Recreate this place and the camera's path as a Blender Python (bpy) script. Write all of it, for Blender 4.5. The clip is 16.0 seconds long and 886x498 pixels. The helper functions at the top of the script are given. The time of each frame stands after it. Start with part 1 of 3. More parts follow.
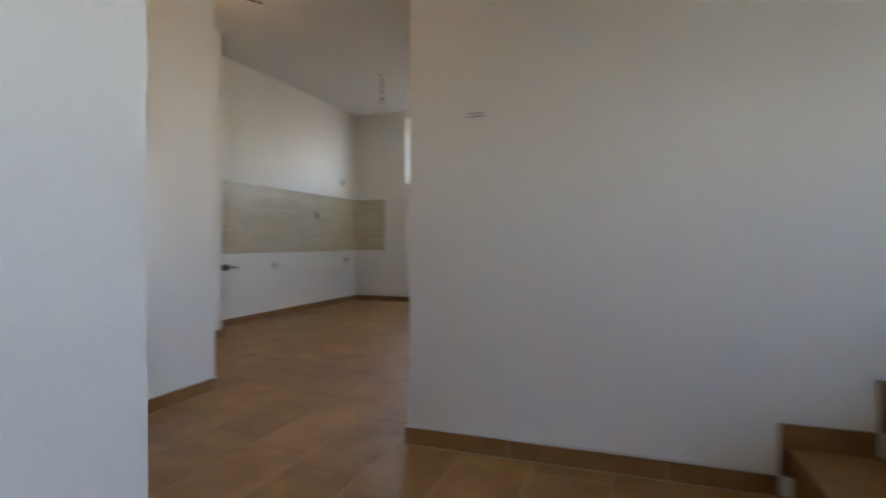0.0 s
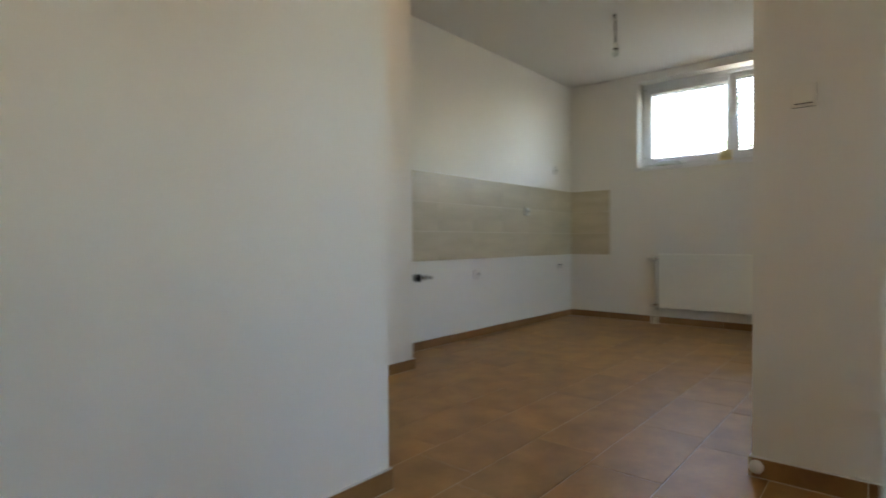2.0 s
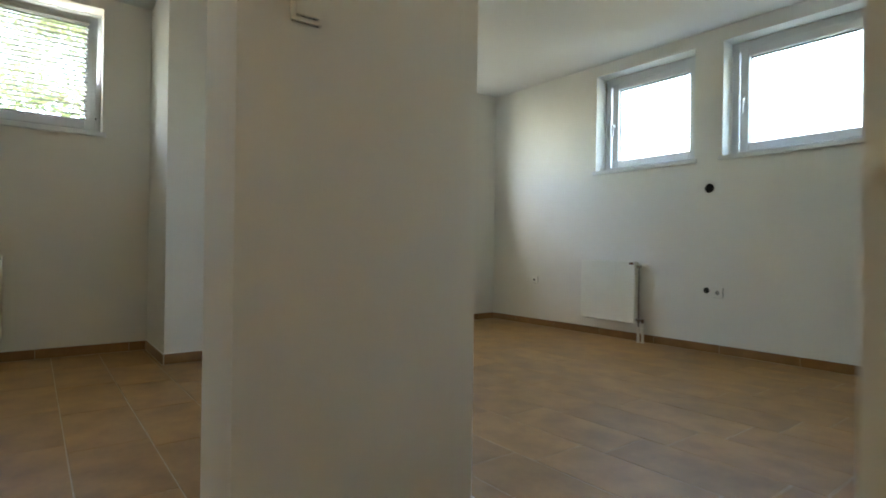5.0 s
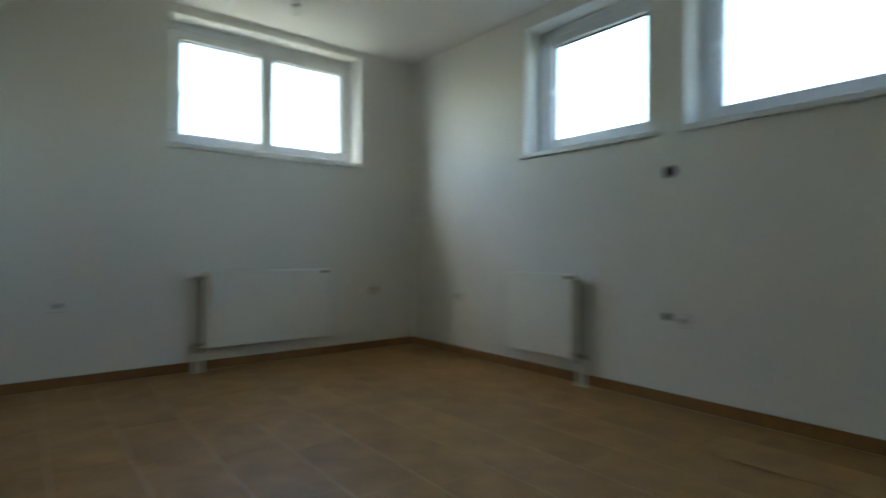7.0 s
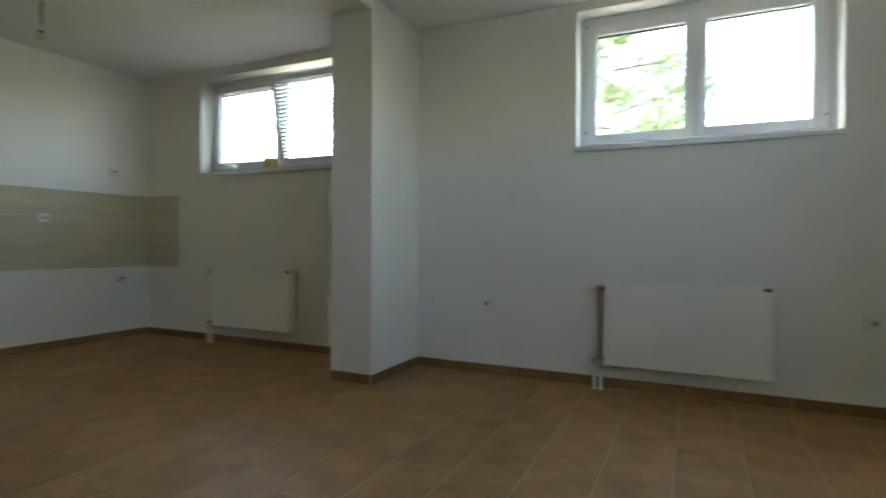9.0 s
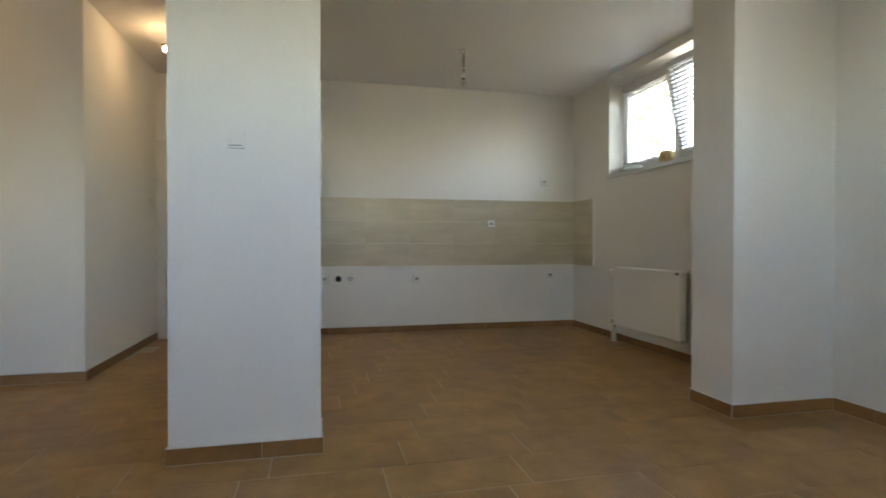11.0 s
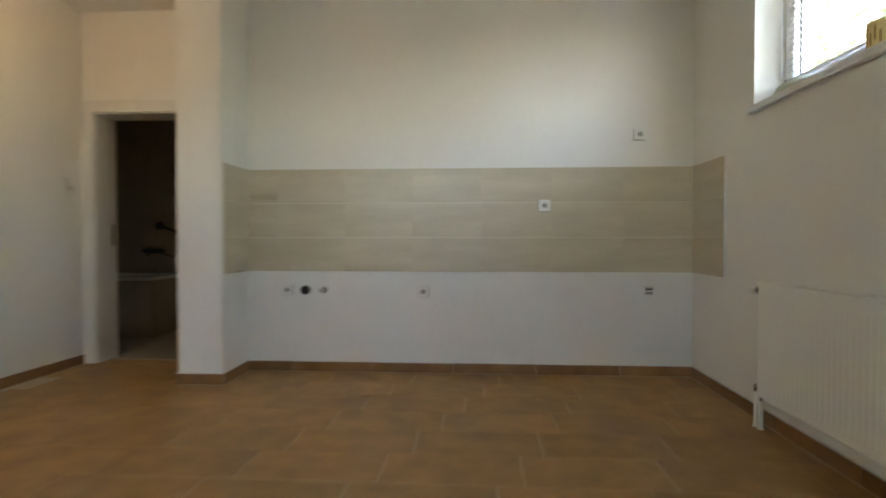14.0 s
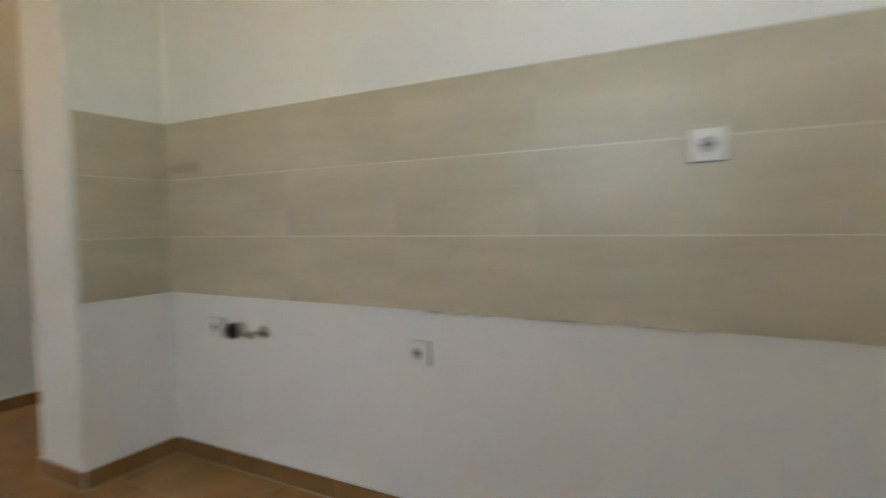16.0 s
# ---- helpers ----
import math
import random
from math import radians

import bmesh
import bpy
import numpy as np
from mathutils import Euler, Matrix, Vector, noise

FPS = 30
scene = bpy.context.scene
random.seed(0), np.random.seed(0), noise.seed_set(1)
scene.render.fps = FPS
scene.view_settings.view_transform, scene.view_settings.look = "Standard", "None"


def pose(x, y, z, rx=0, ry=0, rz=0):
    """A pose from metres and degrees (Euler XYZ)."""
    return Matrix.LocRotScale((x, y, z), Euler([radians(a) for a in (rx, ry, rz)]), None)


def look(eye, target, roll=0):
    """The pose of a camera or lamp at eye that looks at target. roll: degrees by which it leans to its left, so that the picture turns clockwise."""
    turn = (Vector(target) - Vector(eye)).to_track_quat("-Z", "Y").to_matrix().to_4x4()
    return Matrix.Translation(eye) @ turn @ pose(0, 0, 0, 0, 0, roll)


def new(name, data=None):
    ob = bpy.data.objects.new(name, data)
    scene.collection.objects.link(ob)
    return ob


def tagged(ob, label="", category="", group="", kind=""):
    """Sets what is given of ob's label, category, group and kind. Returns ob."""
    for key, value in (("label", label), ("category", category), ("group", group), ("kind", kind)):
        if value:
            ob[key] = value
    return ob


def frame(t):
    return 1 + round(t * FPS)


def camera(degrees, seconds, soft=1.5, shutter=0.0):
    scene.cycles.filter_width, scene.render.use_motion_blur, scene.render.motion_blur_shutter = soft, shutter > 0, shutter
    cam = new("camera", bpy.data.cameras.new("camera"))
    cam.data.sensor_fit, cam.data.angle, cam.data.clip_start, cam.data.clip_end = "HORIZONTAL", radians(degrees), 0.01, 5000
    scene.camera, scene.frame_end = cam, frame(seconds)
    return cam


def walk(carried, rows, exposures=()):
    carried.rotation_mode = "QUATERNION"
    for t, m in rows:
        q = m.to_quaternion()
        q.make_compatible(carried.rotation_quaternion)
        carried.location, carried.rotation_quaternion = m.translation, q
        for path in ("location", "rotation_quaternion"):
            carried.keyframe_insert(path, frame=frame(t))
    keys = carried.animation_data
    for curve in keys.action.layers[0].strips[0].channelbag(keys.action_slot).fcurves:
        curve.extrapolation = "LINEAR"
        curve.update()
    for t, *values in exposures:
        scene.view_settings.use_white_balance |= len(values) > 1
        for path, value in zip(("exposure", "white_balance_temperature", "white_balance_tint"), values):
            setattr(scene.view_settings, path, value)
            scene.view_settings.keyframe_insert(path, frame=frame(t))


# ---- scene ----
cam = camera(79.4, 16.0, soft=1.7, shutter=0.75)
PATH = [
    (0, (-7.296, -4.014, 0.9), (-5.411, -3.345, 0.872), 0.2),
    (0.5, (-6.949, -3.947, 0.869), (-5.252, -2.888, 0.845), -0.1),
    (0.7, (-6.754, -3.924, 0.838), (-5.163, -2.713, 0.828), -1.0),
    (1, (-6.561, -3.725, 0.883), (-5.103, -2.356, 0.873), -0.7),
    (1.5, (-6.259, -3.446, 0.908), (-4.917, -1.963, 0.886), -0.6),
    (2, (-6.121, -3.1, 0.933), (-4.597, -1.805, 0.903), -0.3),
    (2.5, (-6.029, -2.722, 0.9), (-4.255, -1.799, 0.876), 0.4),
    (3, (-5.950, -2.483, 0.873), (-3.985, -2.112, 0.861), 1.2),
    (3.5, (-5.765, -2.282, 0.865), (-3.793, -2.615, 0.88), 1.2),
    (4, (-5.544, -2.179, 0.880), (-3.701, -2.957, 0.886), 0.8),
    (4.5, (-5.286, -2.165, 0.877), (-3.608, -3.254, 0.885), 0.8),
    (4.7, (-5.170, -2.222, 0.862), (-3.583, -3.438, 0.859), 1.3),
    (6.8, (-4.495, -3.666, 0.908), (-3.090, -5.089, 0.932), 0.0),
    (7, (-4.442, -3.854, 0.944), (-2.875, -5.097, 0.950), 0.2),
    (7.5, (-4.344, -4.423, 0.941), (-2.451, -5.067, 0.954), -0.1),
    (8, (-4.221, -4.808, 0.951), (-2.226, -4.938, 0.970), 0.2),
    (8.5, (-4.155, -5.277, 1.021), (-2.221, -4.770, 1.004), 0.3),
    (8.8, (-4.081, -5.431, 1.002), (-2.207, -4.731, 0.998), 0.6),
    (9, (-4.000, -5.550, 1.043), (-2.192, -4.696, 1.019), 0.4),
    (9.5, (-3.892, -5.742, 0.992), (-2.299, -4.533, 0.995), 0.7),
    (10, (-3.69, -5.933, 0.999), (-2.527, -4.305, 0.991), 0.6),
    (10.2, (-3.493, -6.065, 1.047), (-2.558, -4.298, 1.026), -0.2),
    (12.3, (-2.283, -5.715, 1.021), (-2.546, -3.732, 0.985), -0.5),
    (12.5, (-2.205, -5.528, 1.007), (-2.469, -3.546, 0.979), -0.4),
    (13, (-2.043, -5.070, 0.975), (-2.258, -3.082, 0.953), -0.2),
    (13.5, (-1.892, -4.550, 0.979), (-2.044, -2.556, 0.951), -0.1),
    (14, (-1.570, -3.974, 1.000), (-1.694, -1.978, 0.965), -0.0),
    (14.5, (-1.379, -3.342, 1.024), (-1.39, -1.343, 0.971), 0.0),
    (15, (-1.27, -2.784, 0.992), (-1.256, -0.784, 0.954), 0.4),
    (15.5, (-1.122, -2.201, 1.027), (-1.265, -0.207, 0.97), 0.1),
    (16, (-1.007, -1.566, 1.064), (-1.967, 0.186, 0.962), -1.0),
]
GAPS = [(5.4, (-4.80, -2.42, 0.86), (-3.22, -3.64, 0.87), 0.4), (6.1, (-4.50, -3.02, 0.86), (-3.02, -4.36, 0.88), 0.1), (11.2, (-2.98, -6.05, 1.01), (-2.62, -4.08, 0.99), 0.3)]
EXPOSURES = [(0.0, 4.98, 7300, 23), (0.5, 5.13, 7900, 20), (1.0, 5.2, 7900, 19), (1.5, 5.1, 7750, 18), (2.5, 5.0, 7500, 12), (3.5, 5.02, 7750, 10), (4.0, 5.05, 7800, 9), (4.7, 5.02, 7700, 8), (5.5, 4.55, 7300, 6), (7.0, 4.07, 6850, 3), (8.5, 4.10, 6950, 5), (9.0, 4.42, 7200, 7), (9.5, 4.52, 7400, 9), (10.0, 4.68, 7600, 12), (12.5, 5.07, 7950, 16), (13.5, 5.15, 7950, 15), (15.0, 5.42, 8200, 18), (16.0, 5.42, 8200, 18)]
walk(cam, [(t, look(eye, target, roll)) for t, eye, target, roll in sorted(PATH + GAPS)], EXPOSURES)
SKY, LAMP = 0.15, 3.2

# ---- world, sun, exposure ----
world = bpy.data.worlds.new("world")
scene.world = world
world.use_nodes = True
wn = world.node_tree
sky = wn.nodes.new("ShaderNodeTexSky")
sky.sky_type = "NISHITA"
sky.sun_disc = False
sky.sun_elevation = radians(58)
sky.sun_rotation = radians(10)
sky.air_density, sky.dust_density = 1.0, 2.0
wn.nodes["Background"].inputs[1].default_value = SKY
wn.links.new(sky.outputs[0], wn.nodes["Background"].inputs[0])
sun = new("sun", bpy.data.lights.new("sun", "SUN"))
sun.data.energy, sun.data.angle, sun.data.color = 2.2, radians(0.5), (1.0, 0.95, 0.88)
sun.matrix_world = look((3, 17, 28), (0, 0, 0))

Z = 2.82          # ceiling height
SKIRT = 0.075     # height of the tiled baseboard
SOUTH, A_W, A_E, HALL_W, B_S = -6.995, -5.12, -4.79, -4.735, -1.65


# ---- materials ----
def material(name, colour, rough=0.6, metal=0.0, vary=0.06, scale=4.0, fine=60.0, bump=0.05, spec=0.5, per_object=0.0, stretch=(1, 1, 1), second=None):
    m = bpy.data.materials.new(name)
    m.use_nodes = True
    n, l = m.node_tree.nodes, m.node_tree.links
    b = n["Principled BSDF"]
    b.inputs["Roughness"].default_value = rough
    b.inputs["Metallic"].default_value = metal
    b.inputs["Specular IOR Level"].default_value = spec
    geo = n.new("ShaderNodeNewGeometry")
    mp = n.new("ShaderNodeMapping")
    mp.inputs["Scale"].default_value = stretch
    l.new(geo.outputs["Position"], mp.inputs["Vector"])
    if per_object:
        info = n.new("ShaderNodeObjectInfo")
        off = n.new("ShaderNodeVectorMath")
        off.operation = "MULTIPLY_ADD"
        l.new(info.outputs["Random"], off.inputs[0])
        off.inputs[1].default_value = (37, 53, 29)
        l.new(mp.outputs["Vector"], off.inputs[2])
        src = off.outputs[0]
    else:
        src = mp.outputs["Vector"]
    big = n.new("ShaderNodeTexNoise")
    big.inputs["Scale"].default_value = scale
    big.inputs["Detail"].default_value = 5
    small = n.new("ShaderNodeTexNoise")
    small.inputs["Scale"].default_value = fine
    small.inputs["Detail"].default_value = 3
    l.new(src, big.inputs["Vector"])
    l.new(src, small.inputs["Vector"])
    ramp = n.new("ShaderNodeValToRGB")
    ramp.color_ramp.elements[0].position, ramp.color_ramp.elements[1].position = 0.3, 0.7
    c = colour
    dark = tuple(v * (1 - 1.5 * vary) for v in c)
    light = second or tuple(min(1, v * (1 + vary)) for v in c)
    ramp.color_ramp.elements[0].color = (*dark, 1)
    ramp.color_ramp.elements[1].color = (*light, 1)
    l.new(big.outputs["Fac"], ramp.inputs["Fac"])
    mix = n.new("ShaderNodeMix")
    mix.data_type, mix.blend_type = "RGBA", "MULTIPLY"
    mix.inputs["Factor"].default_value = min(1, vary * 3)
    l.new(ramp.outputs["Color"], mix.inputs["A"])
    grey = n.new("ShaderNodeMapRange")
    grey.inputs["To Min"].default_value, grey.inputs["To Max"].default_value = 0.7, 1.2
    l.new(small.outputs["Fac"], grey.inputs["Value"])
    l.new(grey.outputs["Result"], mix.inputs["B"])
    out = mix.outputs["Result"]
    if per_object:
        hsv = n.new("ShaderNodeHueSaturation")
        rng = n.new("ShaderNodeMapRange")
        rng.inputs["To Min"].default_value, rng.inputs["To Max"].default_value = 1 - per_object, 1 + per_object
        l.new(info.outputs["Random"], rng.inputs["Value"])
        l.new(rng.outputs["Result"], hsv.inputs["Value"])
        l.new(out, hsv.inputs["Color"])
        out = hsv.outputs["Color"]
    l.new(out, b.inputs["Base Color"])
    if bump:
        bp = n.new("ShaderNodeBump")
        bp.inputs["Strength"].default_value = bump
        bp.inputs["Distance"].default_value = 0.004
        l.new(small.outputs["Fac"], bp.inputs["Height"])
        l.new(bp.outputs["Normal"], b.inputs["Normal"])
    rr = n.new("ShaderNodeMapRange")
    rr.inputs["To Min"].default_value, rr.inputs["To Max"].default_value = max(0.03, rough - 0.07), min(1, rough + 0.07)
    l.new(big.outputs["Fac"], rr.inputs["Value"])
    l.new(rr.outputs["Result"], b.inputs["Roughness"])
    return m


def glass_material(name, gloss):
    m = bpy.data.materials.new(name)
    m.use_nodes = True
    n, l = m.node_tree.nodes, m.node_tree.links
    n.remove(n["Principled BSDF"])
    t, g, mx = n.new("ShaderNodeBsdfTransparent"), n.new("ShaderNodeBsdfGlossy"), n.new("ShaderNodeMixShader")
    t.inputs["Color"].default_value = (0.93, 0.96, 0.95, 1)
    g.inputs["Roughness"].default_value = 0.01
    mx.inputs[0].default_value = gloss
    l.new(t.outputs[0], mx.inputs[1])
    l.new(g.outputs[0], mx.inputs[2])
    l.new(mx.outputs[0], n["Material Output"].inputs["Surface"])
    return m


def glow_material(name, colour, strength):
    m = bpy.data.materials.new(name)
    m.use_nodes = True
    b = m.node_tree.nodes["Principled BSDF"]
    b.inputs["Base Color"].default_value = (0.9, 0.9, 0.88, 1)
    b.inputs["Emission Color"].default_value = (*colour, 1)
    b.inputs["Emission Strength"].default_value = strength
    return m


PAINT = material("white_wall_paint", (0.81, 0.795, 0.75), 0.85, vary=0.015, scale=1.3, fine=140, bump=0.12, spec=0.25)
CEIL = material("ceiling_paint", (0.80, 0.795, 0.78), 0.9, vary=0.012, scale=1.0, fine=150, bump=0.08, spec=0.2)
TILE = material("brown_stoneware", (0.38, 0.194, 0.060), 0.45, vary=0.14, scale=5.5, fine=38, bump=0.03, per_object=0.07, second=(0.455, 0.25, 0.09))
GROUT = material("floor_grout", (0.56, 0.48, 0.37), 0.9, vary=0.08, scale=6, fine=120, bump=0.1)
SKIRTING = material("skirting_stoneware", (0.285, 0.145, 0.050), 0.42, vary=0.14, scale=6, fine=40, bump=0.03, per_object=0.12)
BSTILE = material("beige_wall_tile", (0.53, 0.46, 0.325), 0.30, vary=0.045, scale=1.6, fine=14, bump=0.01, per_object=0.006, stretch=(1.0, 1.0, 5.0), second=(0.61, 0.535, 0.39))
BSGROUT = material("wall_tile_grout", (0.70, 0.64, 0.53), 0.9, vary=0.05)
PVC = material("white_pvc", (0.75, 0.765, 0.78), 0.35, vary=0.015, scale=3, bump=0.0)
SEAL = material("black_rubber_seal", (0.02, 0.02, 0.02), 0.7, vary=0.05, bump=0.0)
GLASS = glass_material("window_glass", 0.05)
BULB_OFF = glass_material("clear_bulb_glass", 0.16)
ENAMEL = material("white_radiator_enamel", (0.86, 0.855, 0.79), 0.32, vary=0.012, scale=2, bump=0.0)
PLASTIC = material("white_socket_plastic", (0.80, 0.785, 0.73), 0.4, vary=0.02, bump=0.0)
# grey of the drain stub; in the white sockets it stands for recess shade
GREY_AND_SHADE = material("grey_and_recess_shade", (0.42, 0.41, 0.38), 0.5, vary=0.02, bump=0.0)
HOLE = material("dark_hole", (0.012, 0.012, 0.012), 0.9, vary=0.1, bump=0.0)
CHROME = material("chrome", (0.62, 0.62, 0.62), 0.18, metal=1.0, vary=0.03, bump=0.0)
BRASS = material("brown_plug", (0.16, 0.07, 0.035), 0.4, vary=0.1, bump=0.0)
DOORWHITE = material("white_lacquered_wood", (0.72, 0.70, 0.65), 0.45, vary=0.03, scale=3, bump=0.02)
DARKMETAL = material("dark_chrome", (0.06, 0.06, 0.06), 0.6, metal=0.3, vary=0.06, bump=0.0)
PIPE = material("grey_steel_pipe", (0.30, 0.29, 0.27), 0.45, metal=0.3, vary=0.05, bump=0.0)
# for cables and rods, and for shade lines painted on sockets and switches
CABLE_SHADE = material("dark_cable_and_shade", (0.03, 0.026, 0.022), 0.6, vary=0.1, bump=0.0)
# white slats darkened to grey: the shade of their undersides is in the colour
SHADED_SLAT = material("shaded_blind_slat", (0.34, 0.35, 0.35), 0.45, vary=0.02, bump=0.0)
PRINT = material("brown_print", (0.38, 0.26, 0.09), 0.6, vary=0.05, bump=0.0)
YELLOW = material("yellow_paper", (0.72, 0.58, 0.27), 0.6, vary=0.08, bump=0.02)
DISH = material("pale_glazed_dish", (0.55, 0.62, 0.58), 0.15, vary=0.03, bump=0.0)
BUCKET = material("white_bucket_plastic", (0.72, 0.73, 0.72), 0.4, vary=0.04, bump=0.0)
GREEN = material("green_label", (0.02, 0.25, 0.06), 0.4, vary=0.05, bump=0.0)
BLACKLINE = material("black_label_line", (0.02, 0.02, 0.025), 0.5, vary=0.05, bump=0.0)
BOARD = material("grey_board", (0.29, 0.275, 0.25), 0.7, vary=0.07, scale=9, fine=90, bump=0.05)
BATHTILE = material("bathroom_tile", (0.40, 0.33, 0.24), 0.35, vary=0.08, scale=4, bump=0.02)
BATHWHITE = material("bath_enamel", (0.8, 0.8, 0.78), 0.15, vary=0.01, bump=0.0)
BARK = material("bark", (0.20, 0.16, 0.12), 0.9, vary=0.25, scale=8, fine=40, bump=0.5)
LEAF = material("leaf", (0.12, 0.18, 0.055), 0.55, vary=0.3, scale=2.5, fine=20, bump=0.0, second=(0.24, 0.32, 0.115))
n_, l_ = LEAF.node_tree.nodes, LEAF.node_tree.links
through_leaf, leaf_mix = n_.new("ShaderNodeBsdfTranslucent"), n_.new("ShaderNodeMixShader")
through_leaf.inputs["Color"].default_value = (0.31, 0.37, 0.20, 1)
leaf_mix.inputs[0].default_value = 0.5
l_.new(n_["Principled BSDF"].outputs[0], leaf_mix.inputs[1])
l_.new(through_leaf.outputs[0], leaf_mix.inputs[2])
l_.new(leaf_mix.outputs[0], n_["Material Output"].inputs["Surface"])
GRASS = material("grass_ground", (0.115, 0.115, 0.085), 0.95, vary=0.25, scale=0.6, fine=8, bump=0.3)


# ---- mesh helpers ----
def place(name, bm, mat, parent=None, label="", smooth=False):
    me = bpy.data.meshes.new(name)
    bmesh.ops.recalc_face_normals(bm, faces=bm.faces)
    bm.to_mesh(me)
    bm.free()
    for i in (mat if isinstance(mat, (list, tuple)) else [mat]):
        me.materials.append(i)
    if smooth:
        for p in me.polygons:
            p.use_smooth = True
    ob = new(name, me)
    if parent is not None:
        ob.parent = parent
    return tagged(ob, label)


def part(name, bm, mat, parent, label="", smooth=False):
    return place(name, bm, mat, parent, label, smooth)


def empty(name, m=None, label="", category="", group="", kind=""):
    e = new(name)
    e.empty_display_size = 0.1
    if m is not None:
        e.matrix_world = m
    return tagged(e, label, category, group, kind)


def add_box(bm, x0, x1, y0, y1, z0, z1, bevel=0.0, seg=1):
    r = bmesh.ops.create_cube(bm, size=1.0)
    vs = r["verts"]
    for v in vs:
        v.co = Vector((x0 + (v.co.x + 0.5) * (x1 - x0), y0 + (v.co.y + 0.5) * (y1 - y0), z0 + (v.co.z + 0.5) * (z1 - z0)))
    if bevel:
        es = {e for v in vs for e in v.link_edges}
        bmesh.ops.bevel(bm, geom=list(es), offset=bevel, segments=seg, affect="EDGES", profile=0.5)
    return bm


def box(x0, x1, y0, y1, z0, z1, bevel=0.0, seg=1):
    return add_box(bmesh.new(), x0, x1, y0, y1, z0, z1, bevel, seg)


def add_cyl(bm, m, r1, r2, depth, seg=16):
    bmesh.ops.create_cone(bm, cap_ends=True, segments=seg, radius1=r1, radius2=r2, depth=depth, matrix=m)
    return bm


def cyl(p, q, r, seg=14, r2=None, bm=None):
    p, q = Vector(p), Vector(q)
    bm = bm or bmesh.new()
    m = Matrix.Translation((p + q) / 2) @ (q - p).to_track_quat("Z", "Y").to_matrix().to_4x4()
    return add_cyl(bm, m, r, r if r2 is None else r2, (q - p).length, seg)


def lathe(profile, centre=(0, 0, 0), seg=24, ring=False):
    """Turns a profile of (radius, height) round the z axis; ring: the profile closes on itself."""
    bm = bmesh.new()
    rings = []
    for r, h in profile:
        rings.append([bm.verts.new((centre[0] + r * math.cos(2 * math.pi * i / seg), centre[1] + r * math.sin(2 * math.pi * i / seg), centre[2] + h)) for i in range(seg)])
    for a, b in zip(rings, rings[1:] + (rings[:1] if ring else [])):
        for i in range(seg):
            bm.faces.new((a[i], a[(i + 1) % seg], b[(i + 1) % seg], b[i]))
    if not ring:
        bm.faces.new(rings[0])
        bm.faces.new(rings[-1])
    return bm


def prism(pts, z0, z1):
    bm = bmesh.new()
    a = [bm.verts.new((x, y, z0)) for x, y in pts]
    b = [bm.verts.new((x, y, z1)) for x, y in pts]
    bm.faces.new(a)
    bm.faces.new(b)
    for i in range(len(pts)):
        j = (i + 1) % len(pts)
        bm.faces.new((a[i], a[j], b[j], b[i]))
    return bm


def tube(pts, r, seg=8):
    bm = bmesh.new()
    pts = [Vector(p) for p in pts]
    rings = []
    for i, p in enumerate(pts):
        d = (pts[min(i + 1, len(pts) - 1)] - pts[max(i - 1, 0)]).normalized()
        q = d.to_track_quat("Z", "Y").to_matrix()
        rings.append([bm.verts.new(p + q @ Vector((r * math.cos(2 * math.pi * k / seg), r * math.sin(2 * math.pi * k / seg), 0))) for k in range(seg)])
    for a, b in zip(rings, rings[1:]):
        for k in range(seg):
            bm.faces.new((a[k], a[(k + 1) % seg], b[(k + 1) % seg], b[k]))
    bm.faces.new(rings[0])
    bm.faces.new(rings[-1])
    return bm


def panel(name, along, u0, u1, d0, d1, z0, z1, holes, mat, label, category="wall"):
    """A wall along x or y from u0 to u1, d0 to d1 thick, with through holes (u0, u1, z0, z1)."""
    us = sorted({u0, u1, *(h[0] for h in holes), *(h[1] for h in holes)})
    zs = sorted({z0, z1, *(h[2] for h in holes), *(h[3] for h in holes)})
    bm = bmesh.new()
    cache = {}

    def v(i, d, k):
        key = (i, d, k)
        if key not in cache:
            cache[key] = bm.verts.new((us[i], d, zs[k]) if along == "x" else (d, us[i], zs[k]))
        return cache[key]

    def solid(i, k):
        if not (0 <= i < len(us) - 1 and 0 <= k < len(zs) - 1):
            return False
        cu, cz = (us[i] + us[i + 1]) / 2, (zs[k] + zs[k + 1]) / 2
        return not any(a < cu < b and c < cz < d for a, b, c, d in holes)

    for i in range(len(us) - 1):
        for k in range(len(zs) - 1):
            if not solid(i, k):
                continue
            for d in (d0, d1):
                bm.faces.new((v(i, d, k), v(i + 1, d, k), v(i + 1, d, k + 1), v(i, d, k + 1)))
            for di, dk, a, b in ((-1, 0, (i, k), (i, k + 1)), (1, 0, (i + 1, k), (i + 1, k + 1)), (0, -1, (i, k), (i + 1, k)), (0, 1, (i, k + 1), (i + 1, k + 1))):
                if not solid(i + di, k + dk):
                    bm.faces.new((v(a[0], d0, a[1]), v(b[0], d0, b[1]), v(b[0], d1, b[1]), v(a[0], d1, a[1])))
    return tagged(place(name, bm, mat), label, category, kind="structure")


def solid_wall(name, bm, label, mat=None, category="wall"):
    return tagged(place(name, bm, mat or PAINT), label, category, kind="structure")


# ---- the setting ----
# windows as openings: (u0, u1, z0, z1)
KW = (-2.735, -0.835, 1.748, 2.735)
LW = (-6.36, -4.745, 1.75, 2.752)
S1 = (-2.595, -1.54, 1.70, 2.70)
S2 = (-3.90, -2.84, 1.70, 2.70)
WW = (-8.45, -6.60, 0.65, 2.22)
TOP = Z + 0.02

